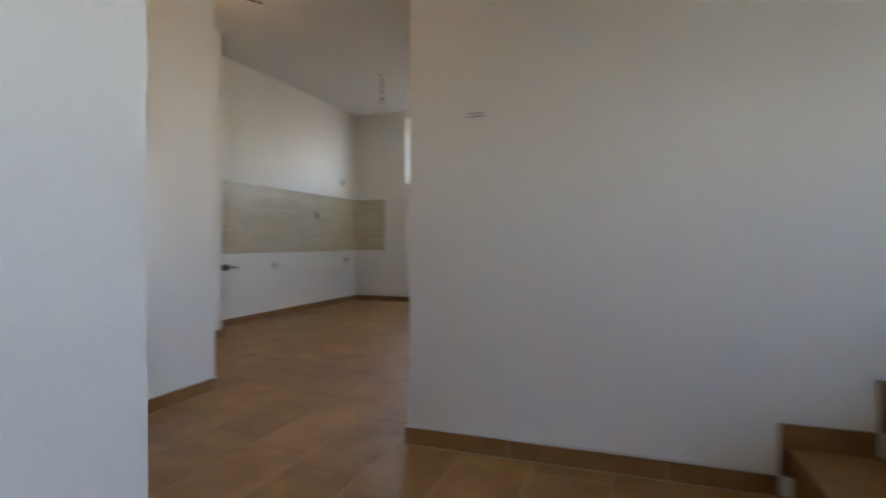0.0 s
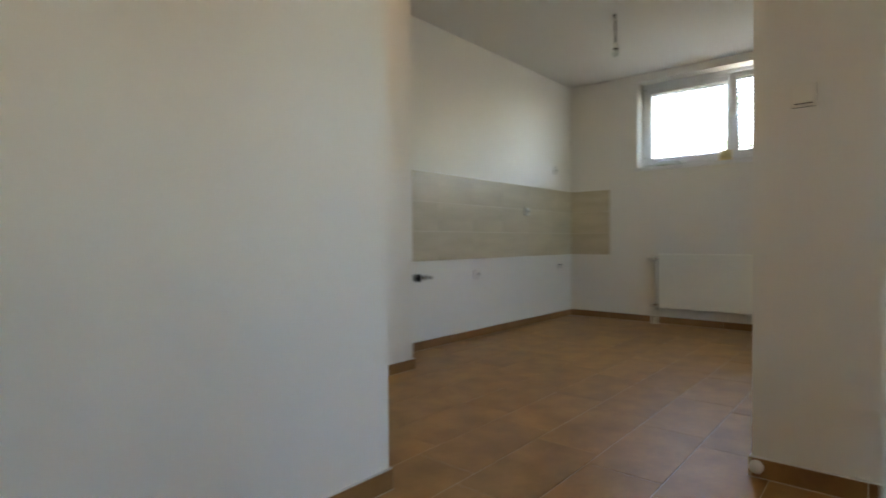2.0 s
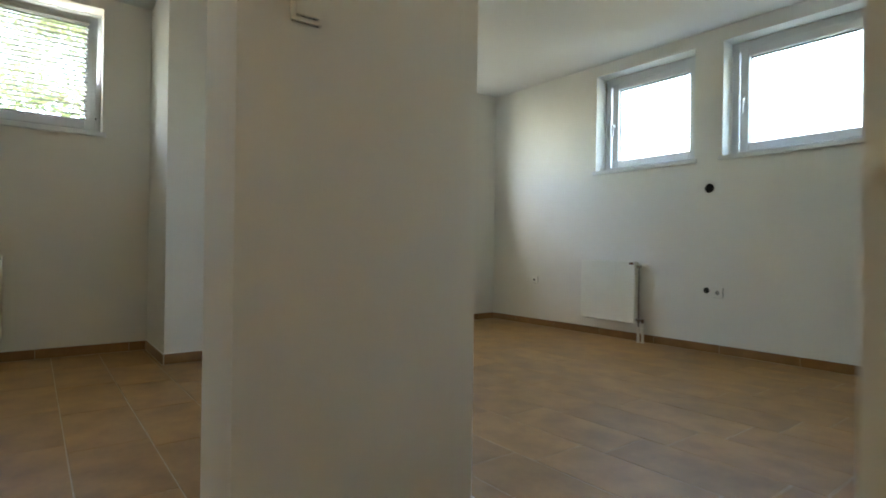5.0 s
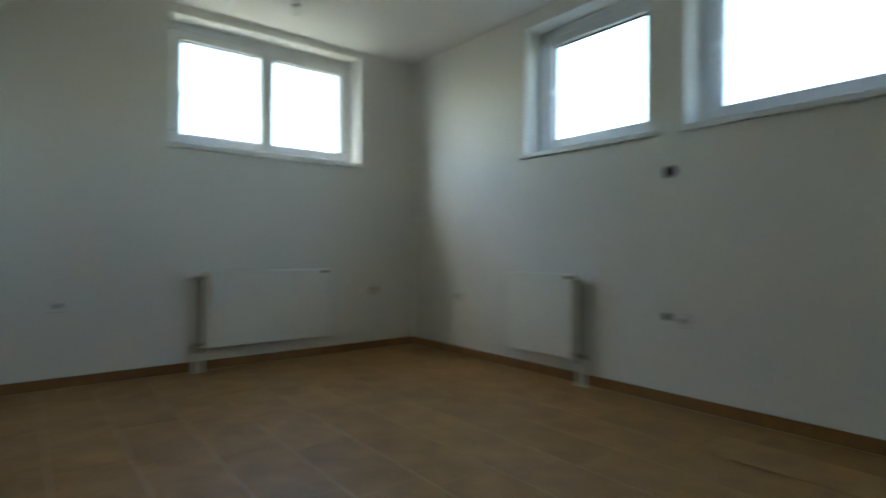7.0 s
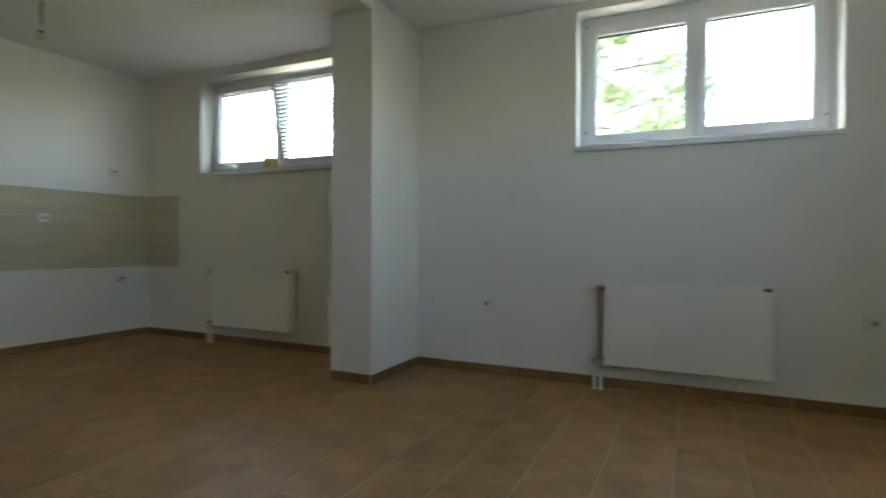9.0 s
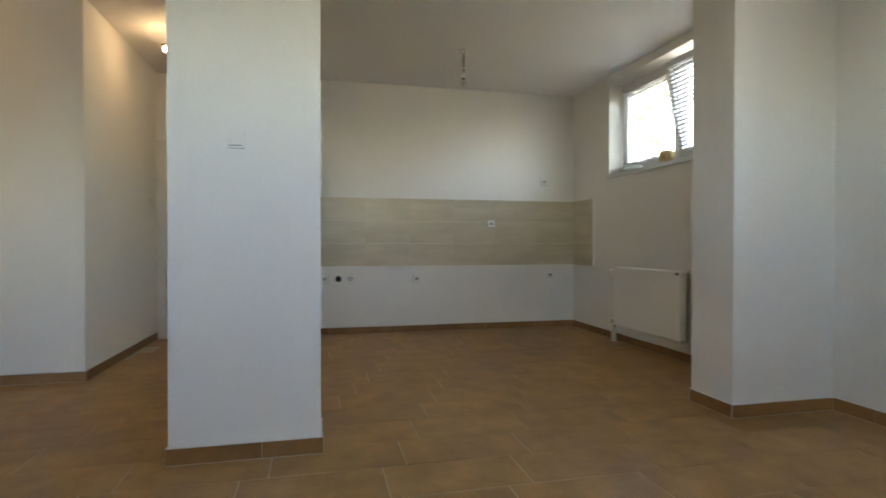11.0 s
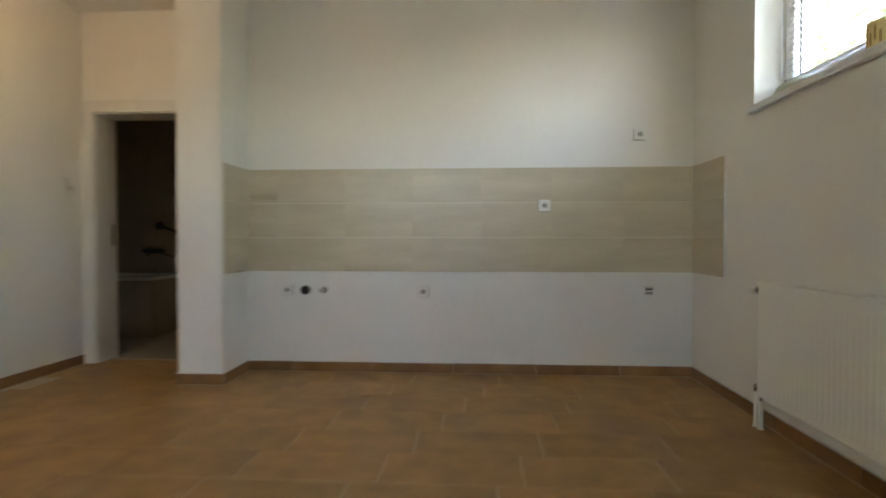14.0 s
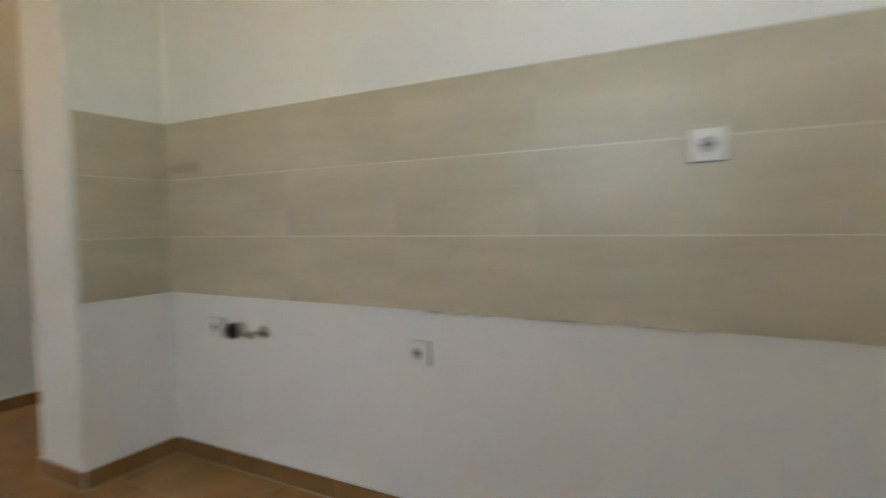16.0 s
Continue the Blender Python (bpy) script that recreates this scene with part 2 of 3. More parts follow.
panel("wall_east", "y", SOUTH, 0.0, 0.0, 0.32, -0.1, TOP, [KW, LW], PAINT, "white painted outer wall with two high windows")
panel("wall_south", "x", -8.8, 0.32, SOUTH - 0.32, SOUTH, -0.1, TOP, [S1, S2, WW], PAINT, "white painted outer wall with high square windows")
solid_wall("wall_north", box(-3.31, 0.32, 0.0, 0.3, -0.1, TOP), "white painted kitchen wall above and below a tiled strip")
solid_wall("wall_stub", box(-3.625, -3.31, -0.42, 0.45, -0.1, TOP), "short white painted wall end beside the bathroom door")
DOOR = (-4.65, -3.85, 0.0, 2.03)
panel("wall_bathroom_front", "x", HALL_W, -3.625, 0.15, 0.39, -0.1, TOP, [(DOOR[0], DOOR[1], -0.1, DOOR[3])], PAINT, "white painted wall with a doorway to the dark bathroom")
solid_wall("wall_hall_west", box(HALL_W - 0.2, HALL_W, B_S, 0.45, -0.1, TOP), "white painted corridor wall in warm lamp light")
solid_wall("wall_hall_north", box(-8.8, HALL_W - 0.2, B_S, 0.3, -0.1, TOP), "white painted hall wall in warm lamp light")
AN_W, AN_E = -3.085, -3.165      # the wall end runs slightly askew
solid_wall("wall_stairs", prism([(A_W, SOUTH), (A_E, SOUTH), (A_E, AN_E), (A_W, AN_W)], -0.1, TOP), "white painted wall between the stairs and the living room")
PX0, PX1, PY0, PY1, PT = -3.735, -3.055, -3.41, -2.67, 0.27
solid_wall("wall_pier", prism([(PX0, PY0), (PX1, PY0), (PX1, PY0 + PT), (PX0 + PT, PY0 + PT), (PX0 + PT, PY1), (PX0, PY1)], -0.1, TOP), "white painted L-shaped wall pier with light switches")
FX, FY0, FY1 = -0.72, -3.425, -3.07
solid_wall("wall_fin", box(FX, 0.0, FY0, FY1, -0.1, TOP), "short white painted wall between the kitchen and living room windows")
solid_wall("beam", box(PX1, FX, PY0, FY1, 2.735, TOP), "white painted ceiling beam between the kitchen and living room", category="beam")
solid_wall("wall_entry", box(-8.8, -6.745, -3.39, -3.27, -0.1, TOP), "white painted wall end in cool daylight")
panel("wall_west", "y", SOUTH - 0.32, B_S + 0.2, -9.1, -8.8, -0.1, TOP, [], PAINT, "plain white painted outer wall")
solid_wall("wall_bathroom_west", box(-6.2, -6.0, 0.45, 1.96, -0.1, TOP), "dark tiled bathroom wall", BATHTILE)
solid_wall("wall_bathroom_north", box(-6.2, -2.9, 1.96, 2.5, -0.1, TOP), "dark tiled bathroom wall", BATHTILE)
solid_wall("wall_bathroom_east", box(-3.1, -2.9, 0.45, 1.96, -0.1, TOP), "dark tiled bathroom wall", BATHTILE)
solid_wall("wall_bathroom_south", box(-3.31, -2.9, 0.3, 0.45, -0.1, TOP), "plain wall behind the kitchen", BATHTILE)
solid_wall("wall_bathroom_corner", box(-6.2, HALL_W - 0.2, 0.3, 0.45, -0.1, TOP), "dark tiled bathroom wall", BATHTILE)
solid_wall("ceiling", box(-9.1, 0.32, SOUTH - 0.32, 2.5, Z, Z + 0.3), "smooth white painted ceiling", CEIL, "ceiling")

# ---- stairs ----
stair = empty("staircase", None, "brown tiled stairs climbing beside a white wall", "stairs", kind="structure")
RISE, RUN, ST0 = 0.176, 0.29, -4.555
for i in range(8):
    y1 = ST0 - i * RUN
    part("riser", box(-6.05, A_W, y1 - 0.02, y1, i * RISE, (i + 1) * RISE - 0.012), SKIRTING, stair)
    part("tread", box(-6.05, A_W, y1 - RUN - 0.02, y1 + 0.012, (i + 1) * RISE - 0.012, (i + 1) * RISE, 0.003), TILE, stair)
    part("step_core", box(-6.04, A_W, y1 - RUN, y1 - 0.02, 0, (i + 1) * RISE - 0.012), GROUT, stair)
    top = (i + 1) * RISE + 0.085
    part("skirting_tile", box(A_W - 0.012, A_W - 0.001, y1 - RUN + 0.046, y1 + 0.044, (i + 1) * RISE + 0.001, top), SKIRTING, stair)
    part("skirting_tile", box(A_W - 0.012, A_W - 0.001, y1 + 0.001, y1 + 0.044, i * RISE + (0.076 if i == 0 else 0.086), (i + 1) * RISE - 0.001), SKIRTING, stair)


# ---- windows ----
def window(name, along, side, at, opening, sashes, sill, label, tilt=None, blind=(), handle=0):
    """side: +1 when outside lies towards positive. at: the inner wall face. along: the axis the wall runs along."""
    u0, u1, z0, z1 = opening
    w = empty(name, None, label, "window", kind="structure")

    def bx(ua, ub, da, db, za, zb, bevel=0.0, seg=1):
        a, b = sorted((at + side * da, at + side * db))
        return box(ua, ub, a, b, za, zb, bevel, seg) if along == "x" else box(a, b, ua, ub, za, zb, bevel, seg)

    def joined(list_):
        bm = bmesh.new()
        for ua, ub, da, db, za, zb, bv in list_:
            a, b = sorted((at + side * da, at + side * db))
            if along == "x":
                add_box(bm, ua, ub, a, b, za, zb, bv)
            else:
                add_box(bm, a, b, ua, ub, za, zb, bv)
        return bm

    D0, D1 = 0.17, 0.24          # frame depth inside the wall
    fw, INNER = 0.06, 0.066     # frame width and width of the meeting stiles
    zb = z0 + 0.005
    part("window_frame", joined([(u0, u0 + fw, D0, D1, zb, z1, .004), (u1 - fw, u1, D0, D1, zb, z1, .004), (u0 + fw, u1 - fw, D0, D1, zb, zb + fw, .004), (u0 + fw, u1 - fw, D0, D1, z1 - fw - 0.03, z1, .004)]), PVC, w)
    for (_, b0), (a1, _) in zip(sashes, sashes[1:]):
        part("mullion", bx(b0 - .02, a1 + .02, D0 + .03, D1 - .004, zb + fw, z1 - fw - .03, .004), PVC, w)
    zs0, zs1 = zb + fw - 0.02, z1 - fw - 0.008
    hinge = Matrix.Translation((at + side * D0, 0, zs0))
    lean = hinge @ Matrix.Rotation(radians(-10.5 * side), 4, "Y") @ hinge.inverted()
    for i, (a, b) in enumerate(sashes):
        sw = 0.073
        ga = a + (sw if i == 0 else INNER)                      # glass from ga to gb
        gb = b - (sw if i == len(sashes) - 1 else INNER)
        sash = part("sash", joined([(a, ga, D0 - 0.02, D1 - 0.015, zs0, zs1, .006), (gb, b, D0 - 0.02, D1 - 0.015, zs0, zs1, .006), (ga, gb, D0 - 0.02, D1 - 0.015, zs0, zs0 + sw, .006), (ga, gb, D0 - 0.02, D1 - 0.015, zs1 - sw, zs1, .006)]), PVC, w)
        part("seal", joined([(ga, ga + .004, D0 + .012, D0 + .022, zs0 + sw, zs1 - sw, 0), (gb - .004, gb, D0 + .012, D0 + .022, zs0 + sw, zs1 - sw, 0), (ga + .004, gb - .004, D0 + .012, D0 + .022, zs0 + sw, zs0 + sw + .005, 0), (ga + .004, gb - .004, D0 + .012, D0 + .022, zs1 - sw - .012, zs1 - sw, 0)]), SEAL, sash)
        pane = part("pane", bx(ga - .005, gb + .005, D0 + 0.024, D0 + 0.03, zs0 + sw - .005, zs1 - sw + .005), GLASS, sash)
        pane.visible_shadow = False
        if tilt == i:
            sash.matrix_world = lean
        hs = handle[i] if handle else 0
        if hs:
            hu = b - 0.033 if hs > 0 else a + 0.033
            zc = (zs0 + zs1) / 2
            part("handle", joined([(hu - .013, hu + .013, D0 - .035, D0 - .02, zc - .03, zc + .03, .003), (hu - .010, hu + .010, D0 - .06, D0 - .035, zc - .01, zc + .01, .002), (hu - .011, hu + .011, D0 - .068, D0 - .052, zc - .115, zc + .012, .004)]), PVC, sash)
        for zz in (zs0 + 0.03, zs1 - 0.06):
            hu = a - 0.004 if i == 0 else b + 0.004
            part("hinge", bx(hu - .009, hu + .009, D0 - .018, D0 - .001, zz, zz + .05, .003), PVC, w)
            part("hinge_pin", bx(hu - .006, hu + .006, D0 - .022, D0 - .0185, zz + .051, zz + .067, .001), SEAL, w, "dark hinge pin")
    for bi, slope in blind:
        a, b = sashes[bi]
        bl = empty("venetian_blind", None, "white venetian blind on a tilted window sash" if tilt == bi else "white venetian blind with open slats on a closed sash", "blind", "venetian blinds")
        part("head_rail", bx(a + .055, b - .055, D0 - .052, D0 - .024, zs1 - .062, zs1 - .037, .003), PVC, bl)
        za, zb2 = zs0 + .075, zs1 - .070
        count = 21
        for k in range(count):
            zc = za + (zb2 - za) * k / (count - 1)
            sl = part("slat", slat_mesh(b - a - .12), SHADED_SLAT, bl)
            c = (a + b) / 2
            sl.matrix_world = pose(at + side * (D0 - .038), c, zc) @ Matrix.Rotation(radians(-slope * side), 4, "Y")
        for uu in (a + .14, b - .14):
            part("ladder_cord", bx(uu - .0015, uu + .0015, D0 - .055, D0 - .053, za, zb2), SHADED_SLAT, bl)
        part("bottom_rail", bx(a + .065, b - .065, D0 - .048, D0 - .028, za - .014, za - .004, .002), PVC, bl)
        ue = b - .035 if bi else a + .035
        xw = at + side * (D0 - .06)
        part("tilt_wand", tube([(xw + .02 * side, ue - .02, zs1 - .045), (xw + .005 * side, ue - .008, zs1 - .052), (xw, ue, zs1 - .09), (xw, ue, zs0 + .16)], .0035, 8), PVC, bl, "thin clear-white tilt wand")
        part("wand_grip", cyl((xw, ue, zs0 + .10), (xw, ue, zs0 + .16), .005, 8), PVC, bl)
        if tilt == bi:
            bl.matrix_world = lean
    part("window_sill", bx(u0 - 0.025, u1 + 0.025, -0.035, -0.0005, z0 - 0.032, z0 + 0.004, 0.004, 2), PVC, w)
    part("sill_board", bx(u0 + .001, u1 - .001, -0.001, D0 + .01, z0 - 0.02, z0 + 0.004), PVC, w)
    return w


def slat_mesh(length):
    bm = bmesh.new()
    seg = 4
    rows = []
    for i in range(seg + 1):
        x = (i / seg - 0.5) * 0.028
        zc = 0.0025 * (1 - (2 * i / seg - 1) ** 2)
        rows.append([bm.verts.new((x, s * length / 2, zc + dz)) for s in (-1, 1) for dz in (0, 0.0006)])
    for p, q in zip(rows, rows[1:]):
        bm.faces.new((p[1], p[3], q[3], q[1]))
        bm.faces.new((p[0], q[0], q[2], p[2]))
        bm.faces.new((p[0], p[1], q[1], q[0]))
        bm.faces.new((p[2], q[2], q[3], p[3]))
    bm.faces.new((rows[0][0], rows[0][2], rows[0][3], rows[0][1]))
    bm.faces.new((rows[-1][0], rows[-1][1], rows[-1][3], rows[-1][2]))
    return bm


window("window_1", "y", 1, 0.0, KW, [(-2.695, -1.782), (-1.779, -0.872)], 1, "white two-part kitchen window with one tilted sash", tilt=0, blind=((0, -24), (1, 12)), handle=(1, 0))
window("window_2", "y", 1, 0.0, LW, [(-6.298, -5.5415), (-5.5385, -4.79)], 1, "white two-part living room window, closed", handle=(1, 0))
window("window_3", "x", -1, SOUTH, S1, [(-2.54, -1.63)], 1, "white single-sash high window, closed", handle=(1,))
window("window_4", "x", -1, SOUTH, S2, [(-3.845, -2.915)], 1, "white single-sash high window, closed", handle=(1,))
window("window_5", "x", -1, SOUTH, WW, [(-8.41, -7.5265), (-7.5235, -6.64)], 1, "white two-part window of the entrance")

# ---- door frame ----
d = empty("door_1", None, "open white doorway lining of the unlit bathroom", "door frame", kind="structure")
bm = bmesh.new()
for a, b in ((DOOR[0] - 0.083, DOOR[0] + 0.012), (DOOR[1] - 0.012, DOOR[1] + 0.083)):
    add_box(bm, a, b, 0.132, 0.149, 0.0, DOOR[3] + 0.083, 0.004)
add_box(bm, DOOR[0] + 0.012, DOOR[1] - 0.012, 0.132, 0.149, DOOR[3] - 0.012, DOOR[3] + 0.083, 0.004)
part("casing", bm, DOORWHITE, d)
bm = bmesh.new()
add_box(bm, DOOR[0] + 0.001, DOOR[0] + 0.022, 0.15, 0.40, 0, DOOR[3])
add_box(bm, DOOR[1] - 0.022, DOOR[1] - 0.001, 0.15, 0.40, 0, DOOR[3])
add_box(bm, DOOR[0] + 0.022, DOOR[1] - 0.022, 0.15, 0.40, DOOR[3] - 0.022, DOOR[3] - 0.001)
part("lining", bm, DOORWHITE, d)
part("strike_plate", box(DOOR[0] + 0.022, DOOR[0] + 0.024, 0.34, 0.365, 0.95, 1.13), CHROME, d)
part("threshold", box(DOOR[0] + 0.022, DOOR[1] - 0.022, 0.28, 0.34, 0.0, 0.008, 0.003), BATHTILE, d)


# ---- radiators ----
def radiator(length, label, taps_left, plug_by_valve=False):
    """In its own axes: x along the wall from 0 to length, y out from the wall, z up from the floor."""
    r = empty("radiator", None, label, "radiator", "wall radiators")
    z0, z1, y0, y1 = 0.17, 0.78, 0.035, 0.105
    bm = bmesh.new()
    n = int((length - 0.05) / 0.036)
    prof = [(0.0, y1 - 0.004), (0.006, y1)]
    for i in range(n):
        x = 0.025 + (length - 0.05) * i / n
        w = (length - 0.05) / n
        prof += [(x + w * .22, y1), (x + w * .36, y1 - 0.0011), (x + w * .64, y1 - 0.0011), (x + w * .78, y1)]
    prof += [(length - 0.006, y1), (length, y1 - 0.004)]
    rows = []
    for zz, pull in ((z0 + 0.012, 0.006), (z0 + 0.018, 0.0), (z0 + 0.05, 0.0), (z0 + 0.055, None), (z1 - 0.07, None), (z1 - 0.065, 0.0), (z1 - 0.024, 0.0), (z1 - 0.02, 0.004)):
        rows.append([bm.verts.new((x, (y if pull is None else max(y, y1 if 0.004 < x < length - 0.004 else y) - pull), zz)) for x, y in prof])
    back = [[bm.verts.new((x, y1 - 0.016, zz)) for x in (0.0, length)] for zz in (z0 + 0.012, z1 - 0.02)]
    for p, q in zip(rows, rows[1:]):
        for i in range(len(p) - 1):
            bm.faces.new((p[i], p[i + 1], q[i + 1], q[i]))
    bm.faces.new((back[0][0], back[0][1], back[1][1], back[1][0]))
    bm.faces.new(rows[0] + [back[0][1], back[0][0]])
    bm.faces.new(rows[-1] + [back[1][1], back[1][0]])
    bm.faces.new([r_[0] for r_ in rows] + [back[1][0], back[0][0]])
    bm.faces.new([r_[-1] for r_ in rows] + [back[1][1], back[0][1]])
    part("front_panel", bm, ENAMEL, r)
    part("back_panel", box(0.01, length - 0.01, y0, y0 + 0.012, z0 + 0.015, z1 - 0.02, 0.004), ENAMEL, r)
    part("convector", box(0.03, length - 0.03, y0 + 0.013, y1 - 0.017, z0 + 0.04, z1 - 0.12), ENAMEL, r)
    bm = bmesh.new()
    for i in range(int(length / 0.024)):
        x = 0.012 + i * 0.024
        add_box(bm, x, x + 0.012, y0 + 0.006, y1 - 0.008, z1 - 0.006, z1 - 0.001)
    add_box(bm, -0.002, length + 0.002, y0, y0 + 0.007, z1 - 0.03, z1)
    add_box(bm, -0.002, length + 0.002, y1 - 0.008, y1 + 0.001, z1 - 0.03, z1, 0.003)
    part("top_grille", bm, ENAMEL, r)
    for x in (-0.003, length - 0.001):
        part("side_cover", box(x, x + 0.004, y0 + 0.002, y1 - 0.002, z0 + 0.02, z1 - 0.012, 0.001), ENAMEL, r)
    s = -1 if taps_left else 1
    xe = 0 if taps_left else length
    px = xe + s * 0.03
    yc = (y0 + y1) / 2
    valve = part("valve", cyl((xe, yc, z1 - 0.05), (xe + s * 0.075, yc, z1 - 0.05), 0.013, 12), CHROME, r, "chrome radiator valve")
    part("valve_knob", cyl((xe + s * 0.07, yc, z1 - 0.05), (xe + s * 0.12, yc, z1 - 0.05), 0.021, 14, 0.017), PLASTIC, valve)
    part("return_valve", cyl((xe, yc, z0 + 0.045), (xe + s * 0.08, yc, z0 + 0.045), 0.013, 12), CHROME, r, "chrome return valve")
    part("pipe", tube([(px, yc, z1 - 0.05), (px, yc, 0.001)], 0.0075), PIPE, r, "grey steel supply pipe")
    part("pipe", tube([(px + s * 0.047, yc, z0 + 0.045), (px + s * 0.047, yc, 0.001)], 0.0075), ENAMEL, r)
    for x in (px, px + s * 0.047):
        part("pipe_nut", cyl((x, yc, z0 + 0.02), (x, yc, z0 + 0.055), 0.014, 6), CHROME, r)
        part("pipe_sleeve", cyl((x, yc, 0.0008), (x, yc, 0.15), 0.0125, 12), ENAMEL, r)
        part("rosette", cyl((x, yc, 0.0008), (x, yc, 0.008), 0.019, 16, 0.014), ENAMEL, r)
    at_far = taps_left != plug_by_valve
    xo = length if at_far else 0
    part("air_plug", box(xo - 0.055 if at_far else 0.008, xo - 0.008 if at_far else 0.055, y1 - 0.02, y1 + 0.003, z1 - 0.034, z1 - 0.012, 0.002), BRASS, r, "brown air-vent plug")
    for x in (length * 0.15, length * 0.85):
        part("bracket", box(x - 0.02, x + 0.02, 0.0006, y0, z1 - 0.16, z1 - 0.06), ENAMEL, r)
    return r


radiator(1.03, "white steel panel radiator under the kitchen window", False).matrix_world = pose(0, -2.135, 0, 0, 0, 90)
radiator(1.02, "white steel panel radiator under the living room window", False).matrix_world = pose(0, -6.0, 0, 0, 0, 90)


def mirrored_place(r, x, y):
    r.matrix_world = pose(x, y, 0, 0, 0, 0)


mirrored_place(radiator(0.62, "small white steel panel radiator under the square window", True, True), -2.075, SOUTH)


# ---- sockets and switches ----
def on_wall(along, out, u, at, z):
    """Frame of a wall fitting: local x along the wall, y out of it, z up."""
    if along == "x":
        return pose(u, at, z, 0, 0, 0 if out > 0 else 180)
    return pose(at, u, z, 0, 0, -90 if out > 0 else 90)


def socket(m, label="white wall socket with round recess"):
    s = empty("wall_socket", None, label, "socket", "wall sockets")
    # dark backing peeks out as the plate's painted contact shadow
    part("plate_shadow", box(-.0432, .0432, .0006, .0055, -.0438, .0415), CABLE_SHADE, s)
    part("plate", box(-.042, .042, .0055, .0145, -.042, .042, .002, 2), PLASTIC, s)
    # raised grey disc, the recess's shade put into its colour
    part("recess", cyl((0, .014, 0), (0, .0155, 0), .0208, 24), GREY_AND_SHADE, s)
    part("rim", lathe([(.0205, 0), (.026, 0), (.026, .007), (.0205, .007)], seg=24, ring=True), PLASTIC, s).matrix_world = Matrix.Translation((0, .014, 0)) @ Matrix.Rotation(radians(-90), 4, "X")
    for x in (-.0095, .0095):
        part("pin_hole", cyl((x, .015, 0), (x, .0164, 0), .005, 10), HOLE, s)
    for z in (-.018, .018):
        part("earth_clip", box(-.003, .003, .015, .0180, z - .003, z + .003), CHROME, s)
    s.matrix_world = m
    return s


def switch(m, label="white light switch plate"):
    s = empty("light_switch", None, label, "light switch", "light switches")
    # dark backing draws the shadow line under the plate
    part("plate_shadow", box(-.036, .036, .0006, .004, -.0428, .038), CABLE_SHADE, s)
    part("plate", box(-.041, .041, .004, .0125, -.042, .042, .002, 2), PLASTIC, s)
    # dark strip painted as the shade below the rocker
    part("rocker_shadow", box(-.0285, .0285, .0120, .0132, -.0318, .02), CABLE_SHADE, s)
    bm = box(-.029, .029, .0125, .0145, -.029, .029)
    for v in bm.verts:
        v.co.y += .006 * (v.co.y > .0135 and v.co.z < 0)
    part("rocker", bm, PLASTIC, s)
    s.matrix_world = m
    return s


for u, z in ((-3.0, .62), (-1.965, .612), (-1.07, 1.25), (-0.387, 1.765)):
    socket(on_wall("x", -1, u, 0.0 if z != 1.25 else -0.013, z))
socket(on_wall("y", -1, -4.055, 0.0, .56))
socket(on_wall("y", -1, -6.53, 0.0, .575))
socket(on_wall("x", 1, -0.71, SOUTH, .53))
socket(on_wall("x", 1, -2.82, SOUTH, .525))
switch(on_wall("y", 1, 0.0, HALL_W, 1.44), "white light switch beside the bathroom door")
switch(on_wall("y", -1, -3.39, A_W, 1.47), "white light switch on the wall beside the stairs")
switch(on_wall("y", -1, -2.835, PX0, 1.465), "white light switch on the hall side of the pier")
switch(on_wall("x", -1, -3.44, PY0, 1.5), "white light switch on the living room side of the pier")

# cable outlet with dark terminals
c = empty("cable_outlet", None, "white cable outlet with dark terminals on the kitchen wall", "outlet")
part("plate", box(-.038, .038, .0006, .012, -.036, .036, .003), PLASTIC, c)
for x in (-.02, -.002, .016):
    part("terminal", box(x - .006, x + .006, .0115, .017, .006, .024, .001), HOLE, c)
part("clamp", box(-.026, .026, .0115, .016, -.022, -.008, .002), CHROME, c)
c.matrix_world = on_wall("x", -1, -0.315, 0.0, .625)

# open junction box beside the socket
c = empty("junction_box", None, "open round junction box with a dark inside", "junction box")
part("ring", lathe([(.026, 0), (.034, 0), (.034, .004), (.026, .004)], ring=True), PLASTIC, c).matrix_world = Matrix.Translation((0, .0006, 0)) @ Matrix.Rotation(radians(-90), 4, "X")
part("inside", cyl((0, .0006, 0), (0, .002, 0), .0262, 20), HOLE, c)
part("wire", tube([(-.01, .002, .0), (-.004, .012, .008), (.008, .010, .002), (.012, .003, -.01)], .002, 6), CABLE_SHADE, c)
c.matrix_world = on_wall("x", 1, -2.72, SOUTH, .54)

# round vent hole
c = empty("vent_hole", None, "round dark flue hole in the white wall", "vent")
part("sleeve", lathe([(.040, 0), (.047, 0), (.047, .005), (.040, .005)], seg=32, ring=True), PLASTIC, c).matrix_world = Matrix.Translation((0, .0006, 0)) @ Matrix.Rotation(radians(-90), 4, "X")
part("opening", cyl((0, .0006, 0), (0, .0022, 0), .0402, 28), HOLE, c)
c.matrix_world = on_wall("x", 1, -2.735, SOUTH, 1.435)

# drain stub and water tap
c = empty("drain_pipe", None, "grey drain stub with a black rubber ring", "drain pipe")
part("stub", lathe([(.027, 0), (.031, 0), (.031, .05), (.027, .05)], ring=True), GREY_AND_SHADE, c).matrix_world = Matrix.Translation((0, .0006, 0)) @ Matrix.Rotation(radians(-90), 4, "X")
